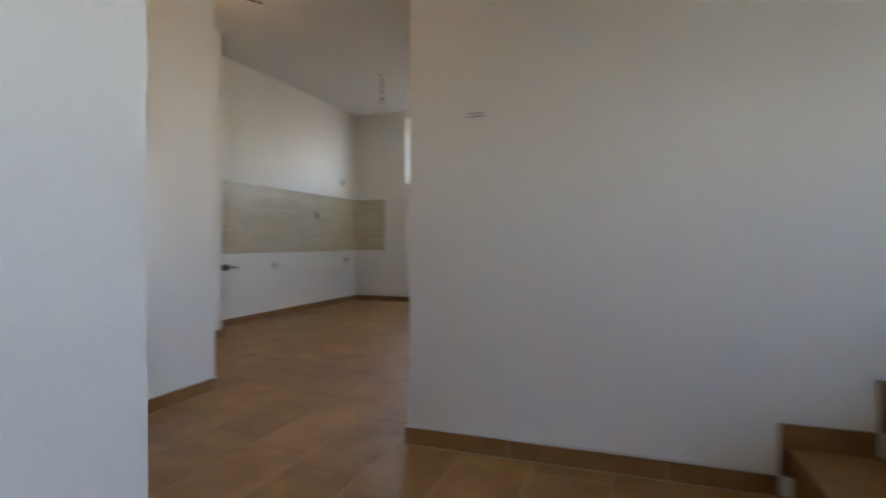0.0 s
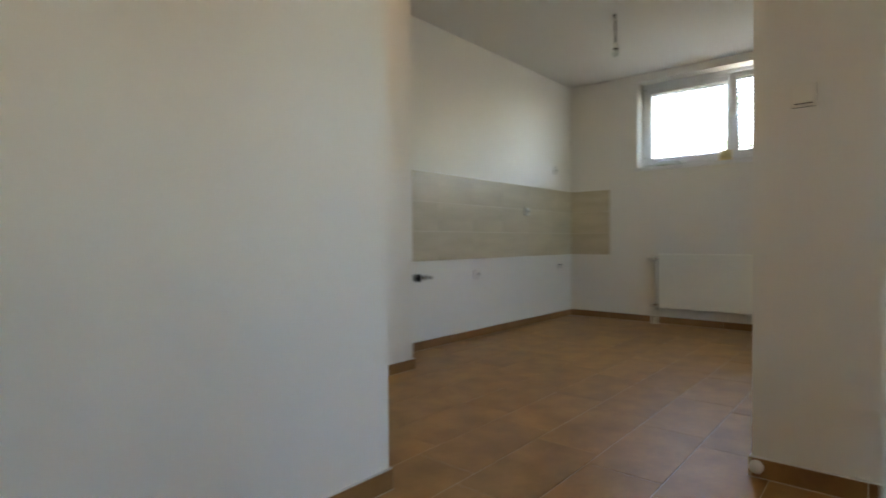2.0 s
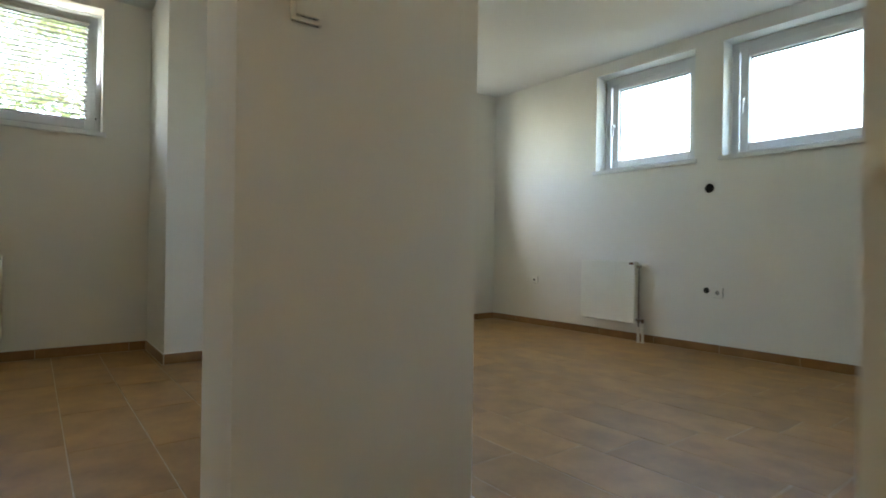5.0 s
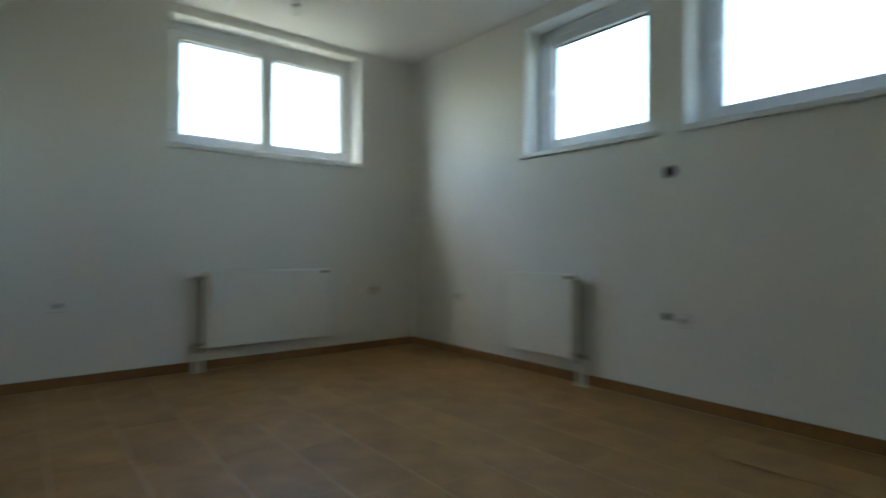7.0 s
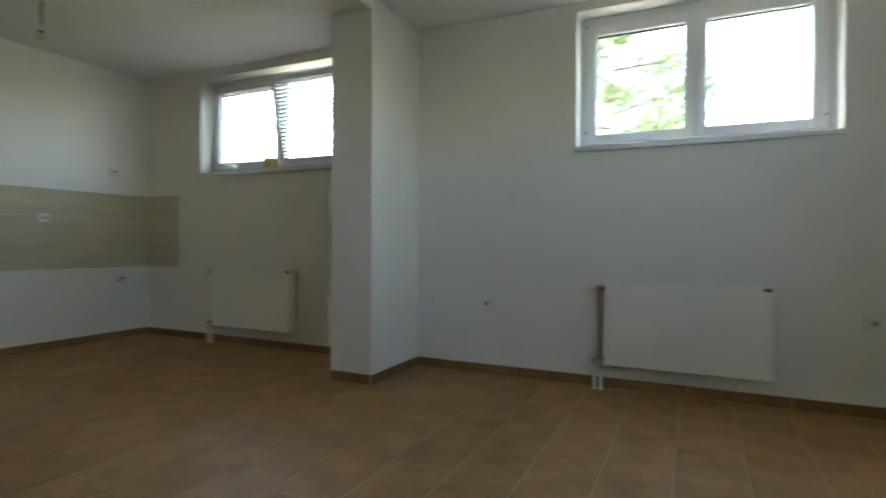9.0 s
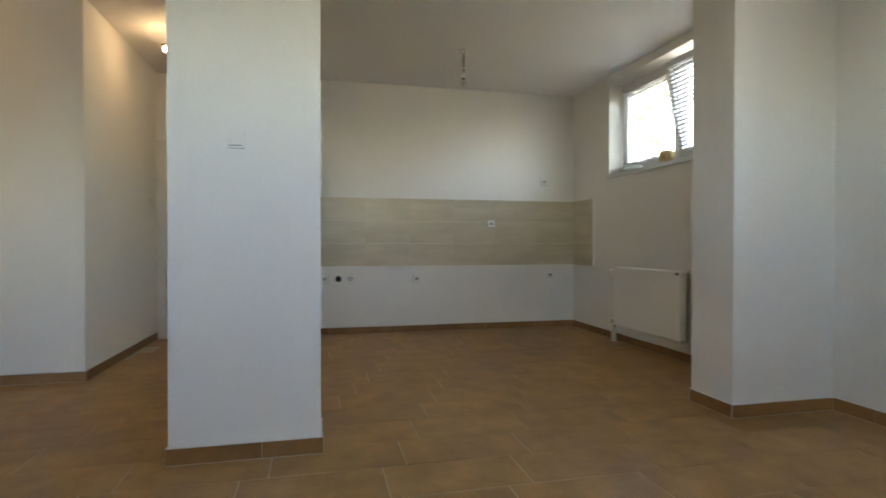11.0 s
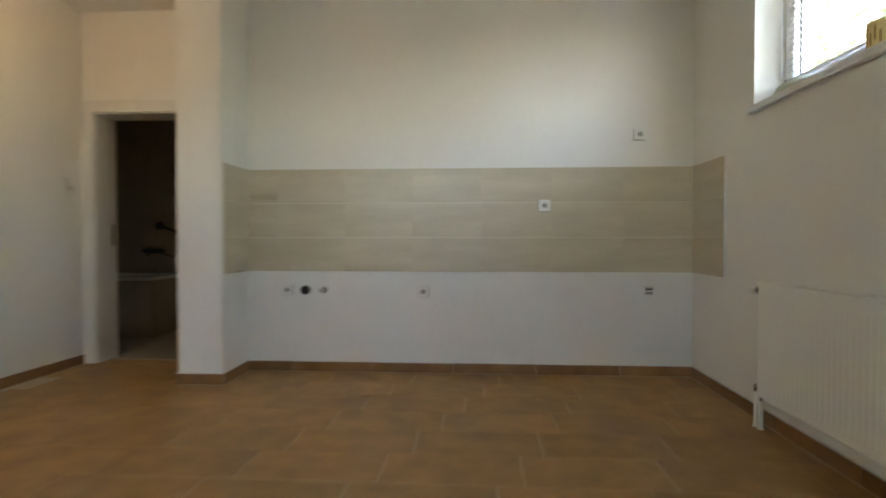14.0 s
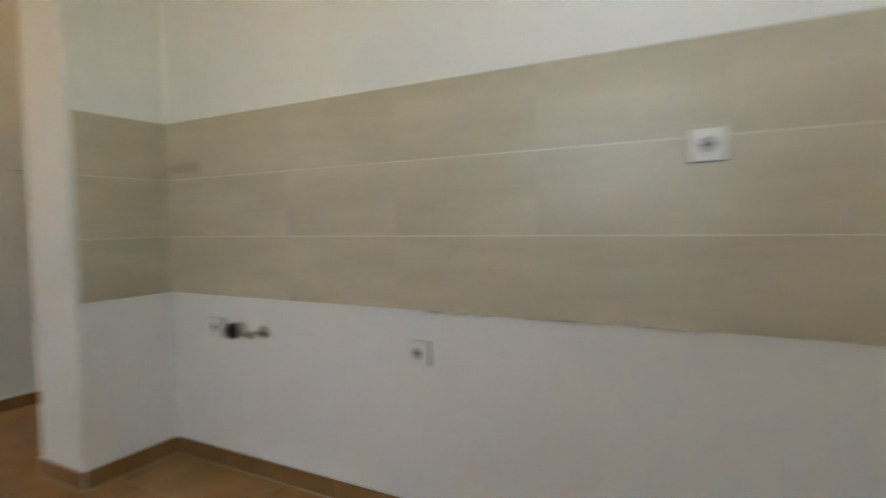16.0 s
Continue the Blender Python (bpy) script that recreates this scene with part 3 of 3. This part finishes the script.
part("rubber_ring", lathe([(.02, .0), (.034, .0), (.034, .012), (.02, .012)], ring=True), SEAL, c).matrix_world = Matrix.Translation((0, .045, 0)) @ Matrix.Rotation(radians(-90), 4, "X")
part("bore", cyl((0, .001, 0), (0, .046, 0), .0268, 18), HOLE, c)
c.matrix_world = on_wall("x", -1, -2.85, 0.0, .622)
c = empty("angle_valve", None, "chrome angle valve for the kitchen water", "valve")
part("rosette", cyl((0, .0006, 0), (0, .006, 0), .026, 20, .02), CHROME, c)
part("body", cyl((0, .005, 0), (0, .055, 0), .011, 12), CHROME, c)
part("knob", cyl((0, .055, 0), (0, .08, 0), .018, 10, .015), CHROME, c)
part("outlet", cyl((0, .032, 0), (-.035, .032, .012), .008, 10), CHROME, c)
c.matrix_world = on_wall("x", -1, -2.72, 0.0, .62)


# ---- pendant bulbs ----
def pendant(x, y, zb, label):
    p = empty("pendant_bulb", None, label, "ceiling lamp", "bare pendant bulbs")
    part("hook", tube([(0, 0, 0), (0, 0, -.02), (.012, 0, -.03), (.014, 0, -.04)], .003, 6), CABLE_SHADE, p)
    part("terminal_block", box(-.014, .018, -.007, .007, -.05, -.032, .002), PLASTIC, p)
    drop = Z - zb
    part("wire", tube([(.002, .002, -.045), (.012, .006, -.09), (-.006, .0, -.14), (.006, -.004, -(drop - .14) + .0), (0, 0, -(drop - .115))], .0048, 6), CABLE_SHADE, p)
    part("wire", tube([(.006, -.002, -.045), (-.008, -.006, -.10), (.008, .003, -.15), (-.002, .003, -(drop - .115))], .004, 6), CABLE_SHADE, p)
    for ex, ez in ((-.034, -.012), (.022, -.034), (-.012, -.002)):
        part("tail_wire", tube([(0, 0, -.05), (ex * .5, .004, -.045), (ex, .003, ez)], .0024, 6), CABLE_SHADE, p)
    part("lamp_holder", lathe([(.004, -(drop - .118)), (.014, -(drop - .112)), (.017, -(drop - .10)), (.017, -(drop - .075)), (.013, -(drop - .07))], seg=16), PLASTIC, p, smooth=True)
    part("holder_ring", lathe([(.0145, -(drop - .071)), (.0178, -(drop - .072)), (.0178, -(drop - .062)), (.0145, -(drop - .061))], seg=16, ring=True), CABLE_SHADE, p)
    part("filament_stem", cyl((0, 0, -(drop - .07)), (0, 0, -(drop - .035)), .003, 8, .0015), PLASTIC, p)
    prof = [(.012, -(drop - .072)), (.014, -(drop - .06)), (.024, -(drop - .045)), (.029, -(drop - .028)), (.026, -(drop - .012)), (.014, -(drop - .002)), (.002, -drop)]
    part("bulb", lathe(prof, seg=18), BULB_OFF, p, smooth=True)
    p.matrix_world = pose(x, y, Z)
    return p


LAMP_ON = glow_material("lit_warm_bulb", (1.0, 0.71, 0.41), LAMP)
pendant(-1.764, -1.301, 2.465, "unlit bare bulb on a thin wire over the kitchen")
pendant(-1.17, -5.24, 2.45, "unlit bare bulb on a thin wire over the living room")


def spot_bar(x, y, turn, label):
    """A thin dark rod hung under the ceiling with two small lit bulbs towards one end."""
    c = empty("spot_bar", None, label, "ceiling lamp", "hall spot bars")
    part("canopy", lathe([(.048, -.001), (.05, -.004), (.05, -.020), (.044, -.026), (.01, -.028)], seg=28), CHROME, c, smooth=True)
    part("stem", cyl((0, 0, -.026), (0, 0, -.105), .007, 12), CHROME, c)
    part("rod", tube([(-.31, .006, -.110), (-.16, -.005, -.107), (0, 0, -.105), (.12, .004, -.107), (.24, -.006, -.110)], .006, 10), CABLE_SHADE, c)
    for u, dy in ((-.26, .012), (-.13, -.012)):
        holder = part("spot_holder", cyl((u, dy * .2, -.108), (u, dy, -.126), .008, 12, .019), CHROME, c)
        bm = bmesh.new()
        bmesh.ops.create_uvsphere(bm, u_segments=18, v_segments=12, radius=.028, matrix=Matrix.Translation((u, dy, -.150)))
        part("bulb", bm, LAMP_ON, holder, "lit warm glass bulb", smooth=True)
    c.matrix_world = pose(x, y, Z, 0, 0, turn)


spot_bar(-5.7, -2.4, 8, "lit warm spot bar under the hall ceiling")
spot_bar(-4.10, -1.217, -30, "lit warm spot bar before the bathroom door")

# ---- loose things ----
dsx, dsy = PX0 - 0.028, PY1 - 0.022
c = empty("door_stop", None, "round white rubber door stop on the baseboard", "door stop")
bm = bmesh.new()
bmesh.ops.create_uvsphere(bm, u_segments=18, v_segments=12, radius=.026, matrix=Matrix.Translation((dsx - .012, dsy, .053)))
part("ball", bm, PVC, c, smooth=True)
part("stem", cyl((dsx - .01, dsy, .053), (PX0 - .0125, dsy, .053), .012, 12), PLASTIC, c)

# paint bucket with a grey board on it, standing by the hall wall
BX, BY, BH = -6.375, -2.0, 0.318
c = empty("paint_bucket", None, "white plastic paint bucket with a green band", "bucket")
part("body", lathe([(.118, 0.0), (.122, .004), (.142, BH - .03), (.142, BH - .012)], (BX, BY, 0.0), 32), BUCKET, c, smooth=True)
part("rim", lathe([(.142, BH - .022), (.150, BH - .020), (.151, BH - .008), (.149, BH), (.14, BH)], (BX, BY, 0.0), 32, True), BUCKET, c, smooth=True)
part("green_band", lathe([(.1405, .258), (.1416, .258), (.1436, .290), (.1424, .290)], (BX, BY, 0.0), 32, True), GREEN, c, smooth=True)
part("black_line", lathe([(.1362, .214), (.1380, .214), (.1388, .225), (.137, .225)], (BX, BY, 0.0), 32, True), BLACKLINE, c, smooth=True)
c = tagged(place("board", box(-.25, .25, -.235, .235, 0, .007, .002), BOARD), "grey flat board lying on the paint bucket", "board")
c.matrix_world = pose(BX - .045, BY - .022, BH + .0005, 0, 0, -3)

# on the kitchen sill
c = empty("paper_roll", None, "upright yellow abrasive-paper roll with brown print on the sill", "paper roll")
RX, RY, RR, RH = 0.055, -1.735, .063, .112
rz0 = KW[2] + .0045
part("roll", lathe([(.021, 0), (RR - .001, 0), (RR, .002), (RR, RH - .002), (RR - .001, RH), (.021, RH)], (RX, RY, rz0), 36, True), YELLOW, c, smooth=False)
for k, (za, zb) in enumerate(((.018, .072), (.026, .092), (.018, .066), (.034, .094), (.022, .07))):
    ang = radians(150 + k * 17)
    bar = part("print_bar", box(-.0045, .0045, -.0003, .0006, za, zb), PRINT, c)
    bar.matrix_world = Matrix.Translation((RX + RR * math.cos(ang), RY + RR * math.sin(ang), rz0)) @ Matrix.Rotation(ang - radians(90), 4, "Z")
dish = tagged(place("dish", lathe([(.122, 0), (.126, .004), (.114, .03), (.08, .060), (.034, .071), (.004, .072)], seg=36), DISH, smooth=True), "pale oval dish turned upside down on the kitchen sill", "dish")
dish.matrix_world = pose(0.088, -1.145, KW[2] + .0045) @ Matrix.Diagonal((1, 1.24, 1, 1))

# ---- bathroom ----
tub = empty("bathtub", None, "white bathtub with a tiled front in an unlit bathroom", "bathtub")
TX0, TX1, TY0, TY1, TZ = -5.99, -4.855, 1.23, 1.95, .624
part("front_panel", box(TX0, TX1, TY0 + .02, TY0 + .06, 0.001, TZ - .04), BATHTILE, tub)
part("end_panel", box(TX1 - .06, TX1 - .02, TY0 + .061, TY1, 0.001, TZ - .04), BATHTILE, tub)
bm = bmesh.new()
rings = []
for inset, zz, rad in ((0, TZ - .04, .03), (0, TZ - .004, .03), (.008, TZ, .03), (.07, TZ, .12), (.085, TZ - .02, .14), (.14, .22, .16), (.2, .19, .12)):
    ring = []
    x0, x1, y0, y1 = TX0 + inset, TX1 - inset, TY0 + inset, TY1 - inset
    for cx, cy, a0 in ((x1 - rad, y1 - rad, 0), (x0 + rad, y1 - rad, 90), (x0 + rad, y0 + rad, 180), (x1 - rad, y0 + rad, 270)):
        for k in range(5):
            a = radians(a0 + k * 22.5)
            ring.append(bm.verts.new((cx + rad * math.cos(a), cy + rad * math.sin(a), zz)))
    rings.append(ring)
for a, b in zip(rings, rings[1:]):
    for k in range(len(a)):
        bm.faces.new((a[k], a[(k + 1) % len(a)], b[(k + 1) % len(a)], b[k]))
bm.faces.new(rings[-1])
part("basin", bm, BATHWHITE, tub, smooth=True)
c = empty("bath_tap", None, "dark chrome bath mixer tap on the wall", "tap")
ty = 1.96
part("mixer", cyl((-5.37, ty - .06, .87), (-5.13, ty - .06, .87), .026, 14), DARKMETAL, c)
for x in (-5.32, -5.18):
    part("inlet", cyl((x, ty - .06, .87), (x, ty - .0006, .87), .014, 10), DARKMETAL, c)
part("lever", box(-5.27, -5.23, ty - .17, ty - .07, .895, .91, .004), CHROME, c)
part("spout", tube([(-5.25, ty - .06, .86), (-5.25, ty - .14, .85), (-5.25, ty - .17, .82)], .012), DARKMETAL, c)
c = empty("hand_shower", None, "dark hand shower hung on the bathroom wall", "shower")
part("holder", cyl((-4.97, ty - .05, 1.09), (-4.97, ty - .0006, 1.09), .014, 10), CHROME, c)
part("handle", cyl((-4.93, ty - .05, 1.075), (-5.14, ty - .08, 1.15), .014, 10), DARKMETAL, c)
part("head", cyl((-5.12, ty - .085, 1.165), (-5.18, ty - .10, 1.145), .042, 18), DARKMETAL, c)
part("hose", tube([(-4.935, ty - .05, 1.07), (-4.93, ty - .05, .92), (-5.02, ty - .05, .80), (-5.15, ty - .06, .85)], .007), DARKMETAL, c)


# ---- outside: ground and trees ----
GZ = 1.25
bm = bmesh.new()
o = [(-600, -600), (600, -600), (600, 600), (-600, 600)]
i_ = [(-9.1, SOUTH - .32), (.32, SOUTH - .32), (.32, 2.5), (-9.1, 2.5)]
vo = [bm.verts.new((x, y, GZ - 1.0)) for x, y in o]
vi = [bm.verts.new((x, y, GZ)) for x, y in i_]
for k in range(4):
    bm.faces.new((vo[k], vo[(k + 1) % 4], vi[(k + 1) % 4], vi[k]))
tagged(place("ground", bm, GRASS), "grassy ground outside the basement windows", "ground", kind="structure")


def tree(x, y, height, spread, base, leaves, seed, label):
    rnd = random.Random(seed)
    t = empty("tree", None, label, "tree", "trees outside the windows")
    z0 = GZ - 0.12
    bm = bmesh.new()
    tips = []

    def limb(p, q, r0, r1):
        mid = (p + q) / 2 + Vector((rnd.uniform(-.1, .1), rnd.uniform(-.1, .1), 0)) * (q - p).length
        for a, b, ra, rb in ((p, mid, r0, (r0 + r1) / 2), (mid, q, (r0 + r1) / 2, r1)):
            cyl(a, b, ra, 8, rb, bm)

    foot, top = Vector((x, y, z0)), Vector((x + .2, y + .1, z0 + height * .85))
    limb(foot, top, height * .02, height * .006)
    for k in range(16):
        f = base + (1 - base) * (k + .5) / 16 * .95
        p = foot.lerp(top, f)
        a = k * 2.4 + rnd.uniform(-.4, .4)
        ln = spread * (1.1 - .65 * f) * rnd.uniform(.7, 1.15)
        q = p + Vector((math.cos(a) * ln, math.sin(a) * ln, ln * rnd.uniform(.05, .5)))
        limb(p, q, height * .006, height * .002)
        for s in (.45, .7, .9, 1.0):
            tips.append((p.lerp(q, s), ln * .32))
    tips.append((top, spread * .4))
    part("trunk", bm, BARK, t)
    verts, faces = [], []
    for k in range(leaves):
        c, rad = tips[rnd.randrange(len(tips))]
        d = Vector((rnd.gauss(0, 1), rnd.gauss(0, 1), rnd.gauss(0, .7))) * rad * .55
        c = c + d
        s = rnd.uniform(.05, .10)
        u = Vector((rnd.gauss(0, 1), rnd.gauss(0, 1), rnd.gauss(0, 1))).normalized()
        w = u.orthogonal().normalized()
        n = len(verts)
        verts += [c - u * s, c + w * s * .45, c + u * s, c - w * s * .45]
        faces.append((n, n + 1, n + 2, n + 3))
    me = bpy.data.meshes.new("crown")
    me.from_pydata([tuple(v) for v in verts], [], faces)
    me.materials.append(LEAF)
    ob = new("crown", me)
    ob.parent = t
    return t


tree(8.5, -3.85, 7.0, 2.6, .06, 16000, 1, "leafy green tree seen through the living room window")
tree(11.5, -1.0, 7.5, 2.2, .2, 4200, 2, "leafy green tree seen through the kitchen window")
tree(4.3, 5.6, 5.0, 2.0, .12, 6000, 4, "leafy tree standing close to the kitchen corner")
tree(12.0, -8.0, 3.4, 1.6, .15, 2200, 3, "low leafy tree beyond the living room window")

# ---- wall tiles, baseboards, floor tiles ----
bs = tagged(place("tile_backsplash", box(-3.31, 0, -.0123, -.0006, .762, 1.528), BSGROUT), "beige wall tile strip of three rows over the worktop line", "wall tiles", kind="structure")
bs2 = tagged(place("tile_backsplash", box(-.0123, -.0006, -.505, -.0128, .762, 1.528), BSGROUT), "beige wall tile strip returning below the kitchen window", "wall tiles", kind="structure")
bs3 = tagged(place("tile_backsplash", box(-3.3094, -3.2977, -.40, -.0128, .762, 1.528), BSGROUT), "beige wall tile strip on the short wall end", "wall tiles", kind="structure")
xs = [-.014, -.499, -1.018, -1.532, -2.045, -2.555, -3.07, -3.296]
for k in range(3):
    za, zb = .760 + k * .257, .760 + (k + 1) * .257
    for a, b in zip(xs[1:], xs):
        part("tile", box(a + .0001, b - .0001, -.0132, -.0124, za + .0022, zb - .0022, .0002), BSTILE, bs)
    part("tile", box(-.0132, -.0124, -.508, -.0152, za + .0017, zb - .0017, .0002), BSTILE, bs2)
    part("tile", box(-3.2976, -3.2968, -.403, -.0152, za + .0017, zb - .0017, .0002), BSTILE, bs3)
part("edge_trim", box(-.0135, -.0006, -.511, -.5085, .762, 1.531), PVC, bs2, "thin pale edge strip")


def baseboard(x0, y0, x1, y1, nx, ny, start=0.0):
    """A run of skirting tiles along the wall from one point to the other; (nx, ny) points into the room."""
    run = empty("baseboard", None, "brown tiled baseboard along a white wall", "baseboard", kind="structure")
    L = math.hypot(x1 - x0, y1 - y0)
    ux, uy = (x1 - x0) / L, (y1 - y0) / L
    cuts = [0.0]
    u = start if start > 0 else .61
    while u < L - .03:
        cuts.append(u)
        u += .61
    cuts.append(L)
    rnd = random.Random(int(x0 * 100) + int(y0 * 1000))
    for a, b in zip(cuts, cuts[1:]):
        a2, b2 = a + .0015, b - .0015
        px, py, qx, qy = x0 + ux * a2, y0 + uy * a2, x0 + ux * b2, y0 + uy * b2
        h = SKIRT + rnd.uniform(-.0025, .0025)
        xa, xb = sorted((px + nx * .0006, qx + nx * .011)) if abs(nx) > .5 else sorted((px, qx))
        ya, yb = sorted((py + ny * .0006, qy + ny * .011)) if abs(ny) > .5 else sorted((py, qy))
        part("skirting_tile", box(xa, xb, ya, yb, .0008, h, .0012), SKIRTING, run)
    part("joint_filler", box(min(x0, x1) + (.0006 if nx > .5 else 0) - (.009 if nx < -.5 else 0), max(x0, x1) + (.009 if nx > .5 else 0) - (.0006 if nx < -.5 else 0), min(y0, y1) + (.0006 if ny > .5 else 0) - (.009 if ny < -.5 else 0), max(y0, y1) + (.009 if ny > .5 else 0) - (.0006 if ny < -.5 else 0), .0008, SKIRT - .004), GROUT, run)
    # thin white bead along the top edge of the run
    bead = box(min(x0, x1) + (.0006 if nx > .5 else 0) - (.008 if nx < -.5 else 0), max(x0, x1) + (.008 if nx > .5 else 0) - (.0006 if nx < -.5 else 0), min(y0, y1) + (.0006 if ny > .5 else 0) - (.008 if ny < -.5 else 0), max(y0, y1) + (.008 if ny > .5 else 0) - (.0006 if ny < -.5 else 0), SKIRT + .0005, SKIRT + .0065, .0015)
    part("top_bead", bead, PVC, run, "thin white bead on the top edge")
    part("floor_joint", floor_joint(x0, y0, x1, y1, nx, ny), GROUT, run)


T = .011


def floor_joint(x0, y0, x1, y1, nx, ny):
    """The pale joint between a baseboard and the floor tiles."""
    xa, xb = sorted((x0, x1))
    ya, yb = sorted((y0, y1))
    if abs(nx) > .5:
        xa, xb = sorted((x0 + nx * .0112, x0 + nx * .0155))
    else:
        ya, yb = sorted((y0 + ny * .0112, y0 + ny * .0155))
    return box(xa, xb, ya, yb, .0006, .0028)


baseboard(-3.31, 0, -T, 0, 0, -1, .35)
baseboard(0, 0, 0, FY1 + T, -1, 0, .5)
baseboard(FX - T, FY1, 0, FY1, 0, 1)
baseboard(FX, FY1, FX, FY0, -1, 0)
baseboard(FX - T, FY0, 0, FY0, 0, -1)
baseboard(0, FY0 - T, 0, SOUTH + T, -1, 0, .25)
baseboard(0, SOUTH, A_E, SOUTH, 0, 1, .4)
baseboard(A_E, SOUTH + T, A_E, AN_E, 1, 0, .3)
run = empty("baseboard", None, "brown tiled baseboard on the end of a white wall", "baseboard", kind="structure")
part("skirting_tile", prism([(A_W - T, AN_W + .002), (A_E + T, AN_E + .0005), (A_E + T, AN_E + .0115), (A_W - T, AN_W + .013)], .0008, SKIRT), SKIRTING, run)
part("top_bead", prism([(A_W - .008, AN_W + .002), (A_E + .008, AN_E + .0005), (A_E + .008, AN_E + .0085), (A_W - .008, AN_W + .010)], SKIRT + .0005, SKIRT + .0065), PVC, run, "thin white bead on the top edge")
baseboard(A_W, AN_W, A_W, ST0 + .044, -1, 0, .45)
baseboard(PX0 - T, PY0, PX1 + T, PY0, 0, -1, .42)
baseboard(PX1, PY0, PX1, PY0 + PT, 1, 0)
baseboard(PX0, PY1, PX0, PY0, -1, 0, .36)
baseboard(PX0 - T, PY1, PX0 + PT + T, PY1, 0, 1)
baseboard(PX0 + PT, PY1, PX0 + PT, PY0 + PT + T, 1, 0)
baseboard(PX0 + PT, PY0 + PT, PX1 + T, PY0 + PT, 0, 1)
baseboard(-3.625 - T, -.42, -3.31 + T, -.42, 0, -1)
baseboard(-3.31, -.42, -3.31, -T, 1, 0)
baseboard(-3.625, -.42, -3.625, .15, -1, 0)
baseboard(HALL_W, B_S, HALL_W, .13, 1, 0, .4)
baseboard(HALL_W + T, B_S, -8.8, B_S, 0, -1, .55)
baseboard(-6.745 + T, -3.39, -8.8, -3.39, 0, -1)
baseboard(-6.745, -3.39, -6.745, -3.27, 1, 0)

floor = tagged(place("floor", box(-8.8, 0.0, SOUTH, 0.3, -.1, -.0015), GROUT), "brown stoneware tiled floor laid in stepped rows", "floor", kind="structure")
PITCH_Y, PITCH_X = .305, .61
tile_me = None
rest_v, rest_f = [], []
rnd = random.Random(5)
for r in range(-9, 17):
    y1 = -2.12 - PITCH_Y * r
    if y1 < SOUTH or y1 - PITCH_Y > 0.3:
        continue
    shift = -2.21 - .115 * r
    k0 = math.floor((-8.9 - shift) / PITCH_X)
    for k in range(k0, k0 + 18):
        xa = shift + k * PITCH_X
        xb = xa + PITCH_X
        if xb < -8.8 or xa > 0:
            continue
        cx, cy = (xa + xb) / 2, y1 - PITCH_Y / 2
        if cx < HALL_W - .1 and cy > B_S + .15:
            continue
        if cx > -6.9 and not (cx < A_W - .3 and cy < -4.9):
            if tile_me is None:
                b = box(-PITCH_X / 2 + .002, PITCH_X / 2 - .002, -PITCH_Y / 2 + .002, PITCH_Y / 2 - .002, -.009, 0, .0012)
                tile_me = bpy.data.meshes.new("tile")
                b.to_mesh(tile_me)
                b.free()
                tile_me.materials.append(TILE)
            ob = new("tile", tile_me)
            ob.parent = floor
            ob.location = (cx, cy, rnd.uniform(-.0004, .0004))
            ob.rotation_euler = (rnd.uniform(-.0006, .0006), rnd.uniform(-.0006, .0006), 0)
        else:
            n = len(rest_v)
            rest_v += [(xa + .0015, y1 - .0015, 0), (xb - .0015, y1 - .0015, 0), (xb - .0015, y1 - PITCH_Y + .0015, 0), (xa + .0015, y1 - PITCH_Y + .0015, 0)]
            rest_f.append((n, n + 3, n + 2, n + 1))
me = bpy.data.meshes.new("far_tiles")
me.from_pydata(rest_v, [], rest_f)
me.materials.append(TILE)
ob = new("far_tiles", me)
ob.parent = floor
tagged(ob, kind="stuff")
tagged(place("bathroom_floor", box(-6.0, -3.1, .3, 1.96, -.1, .002), BATHTILE), "beige tiled bathroom floor", "floor", kind="structure")
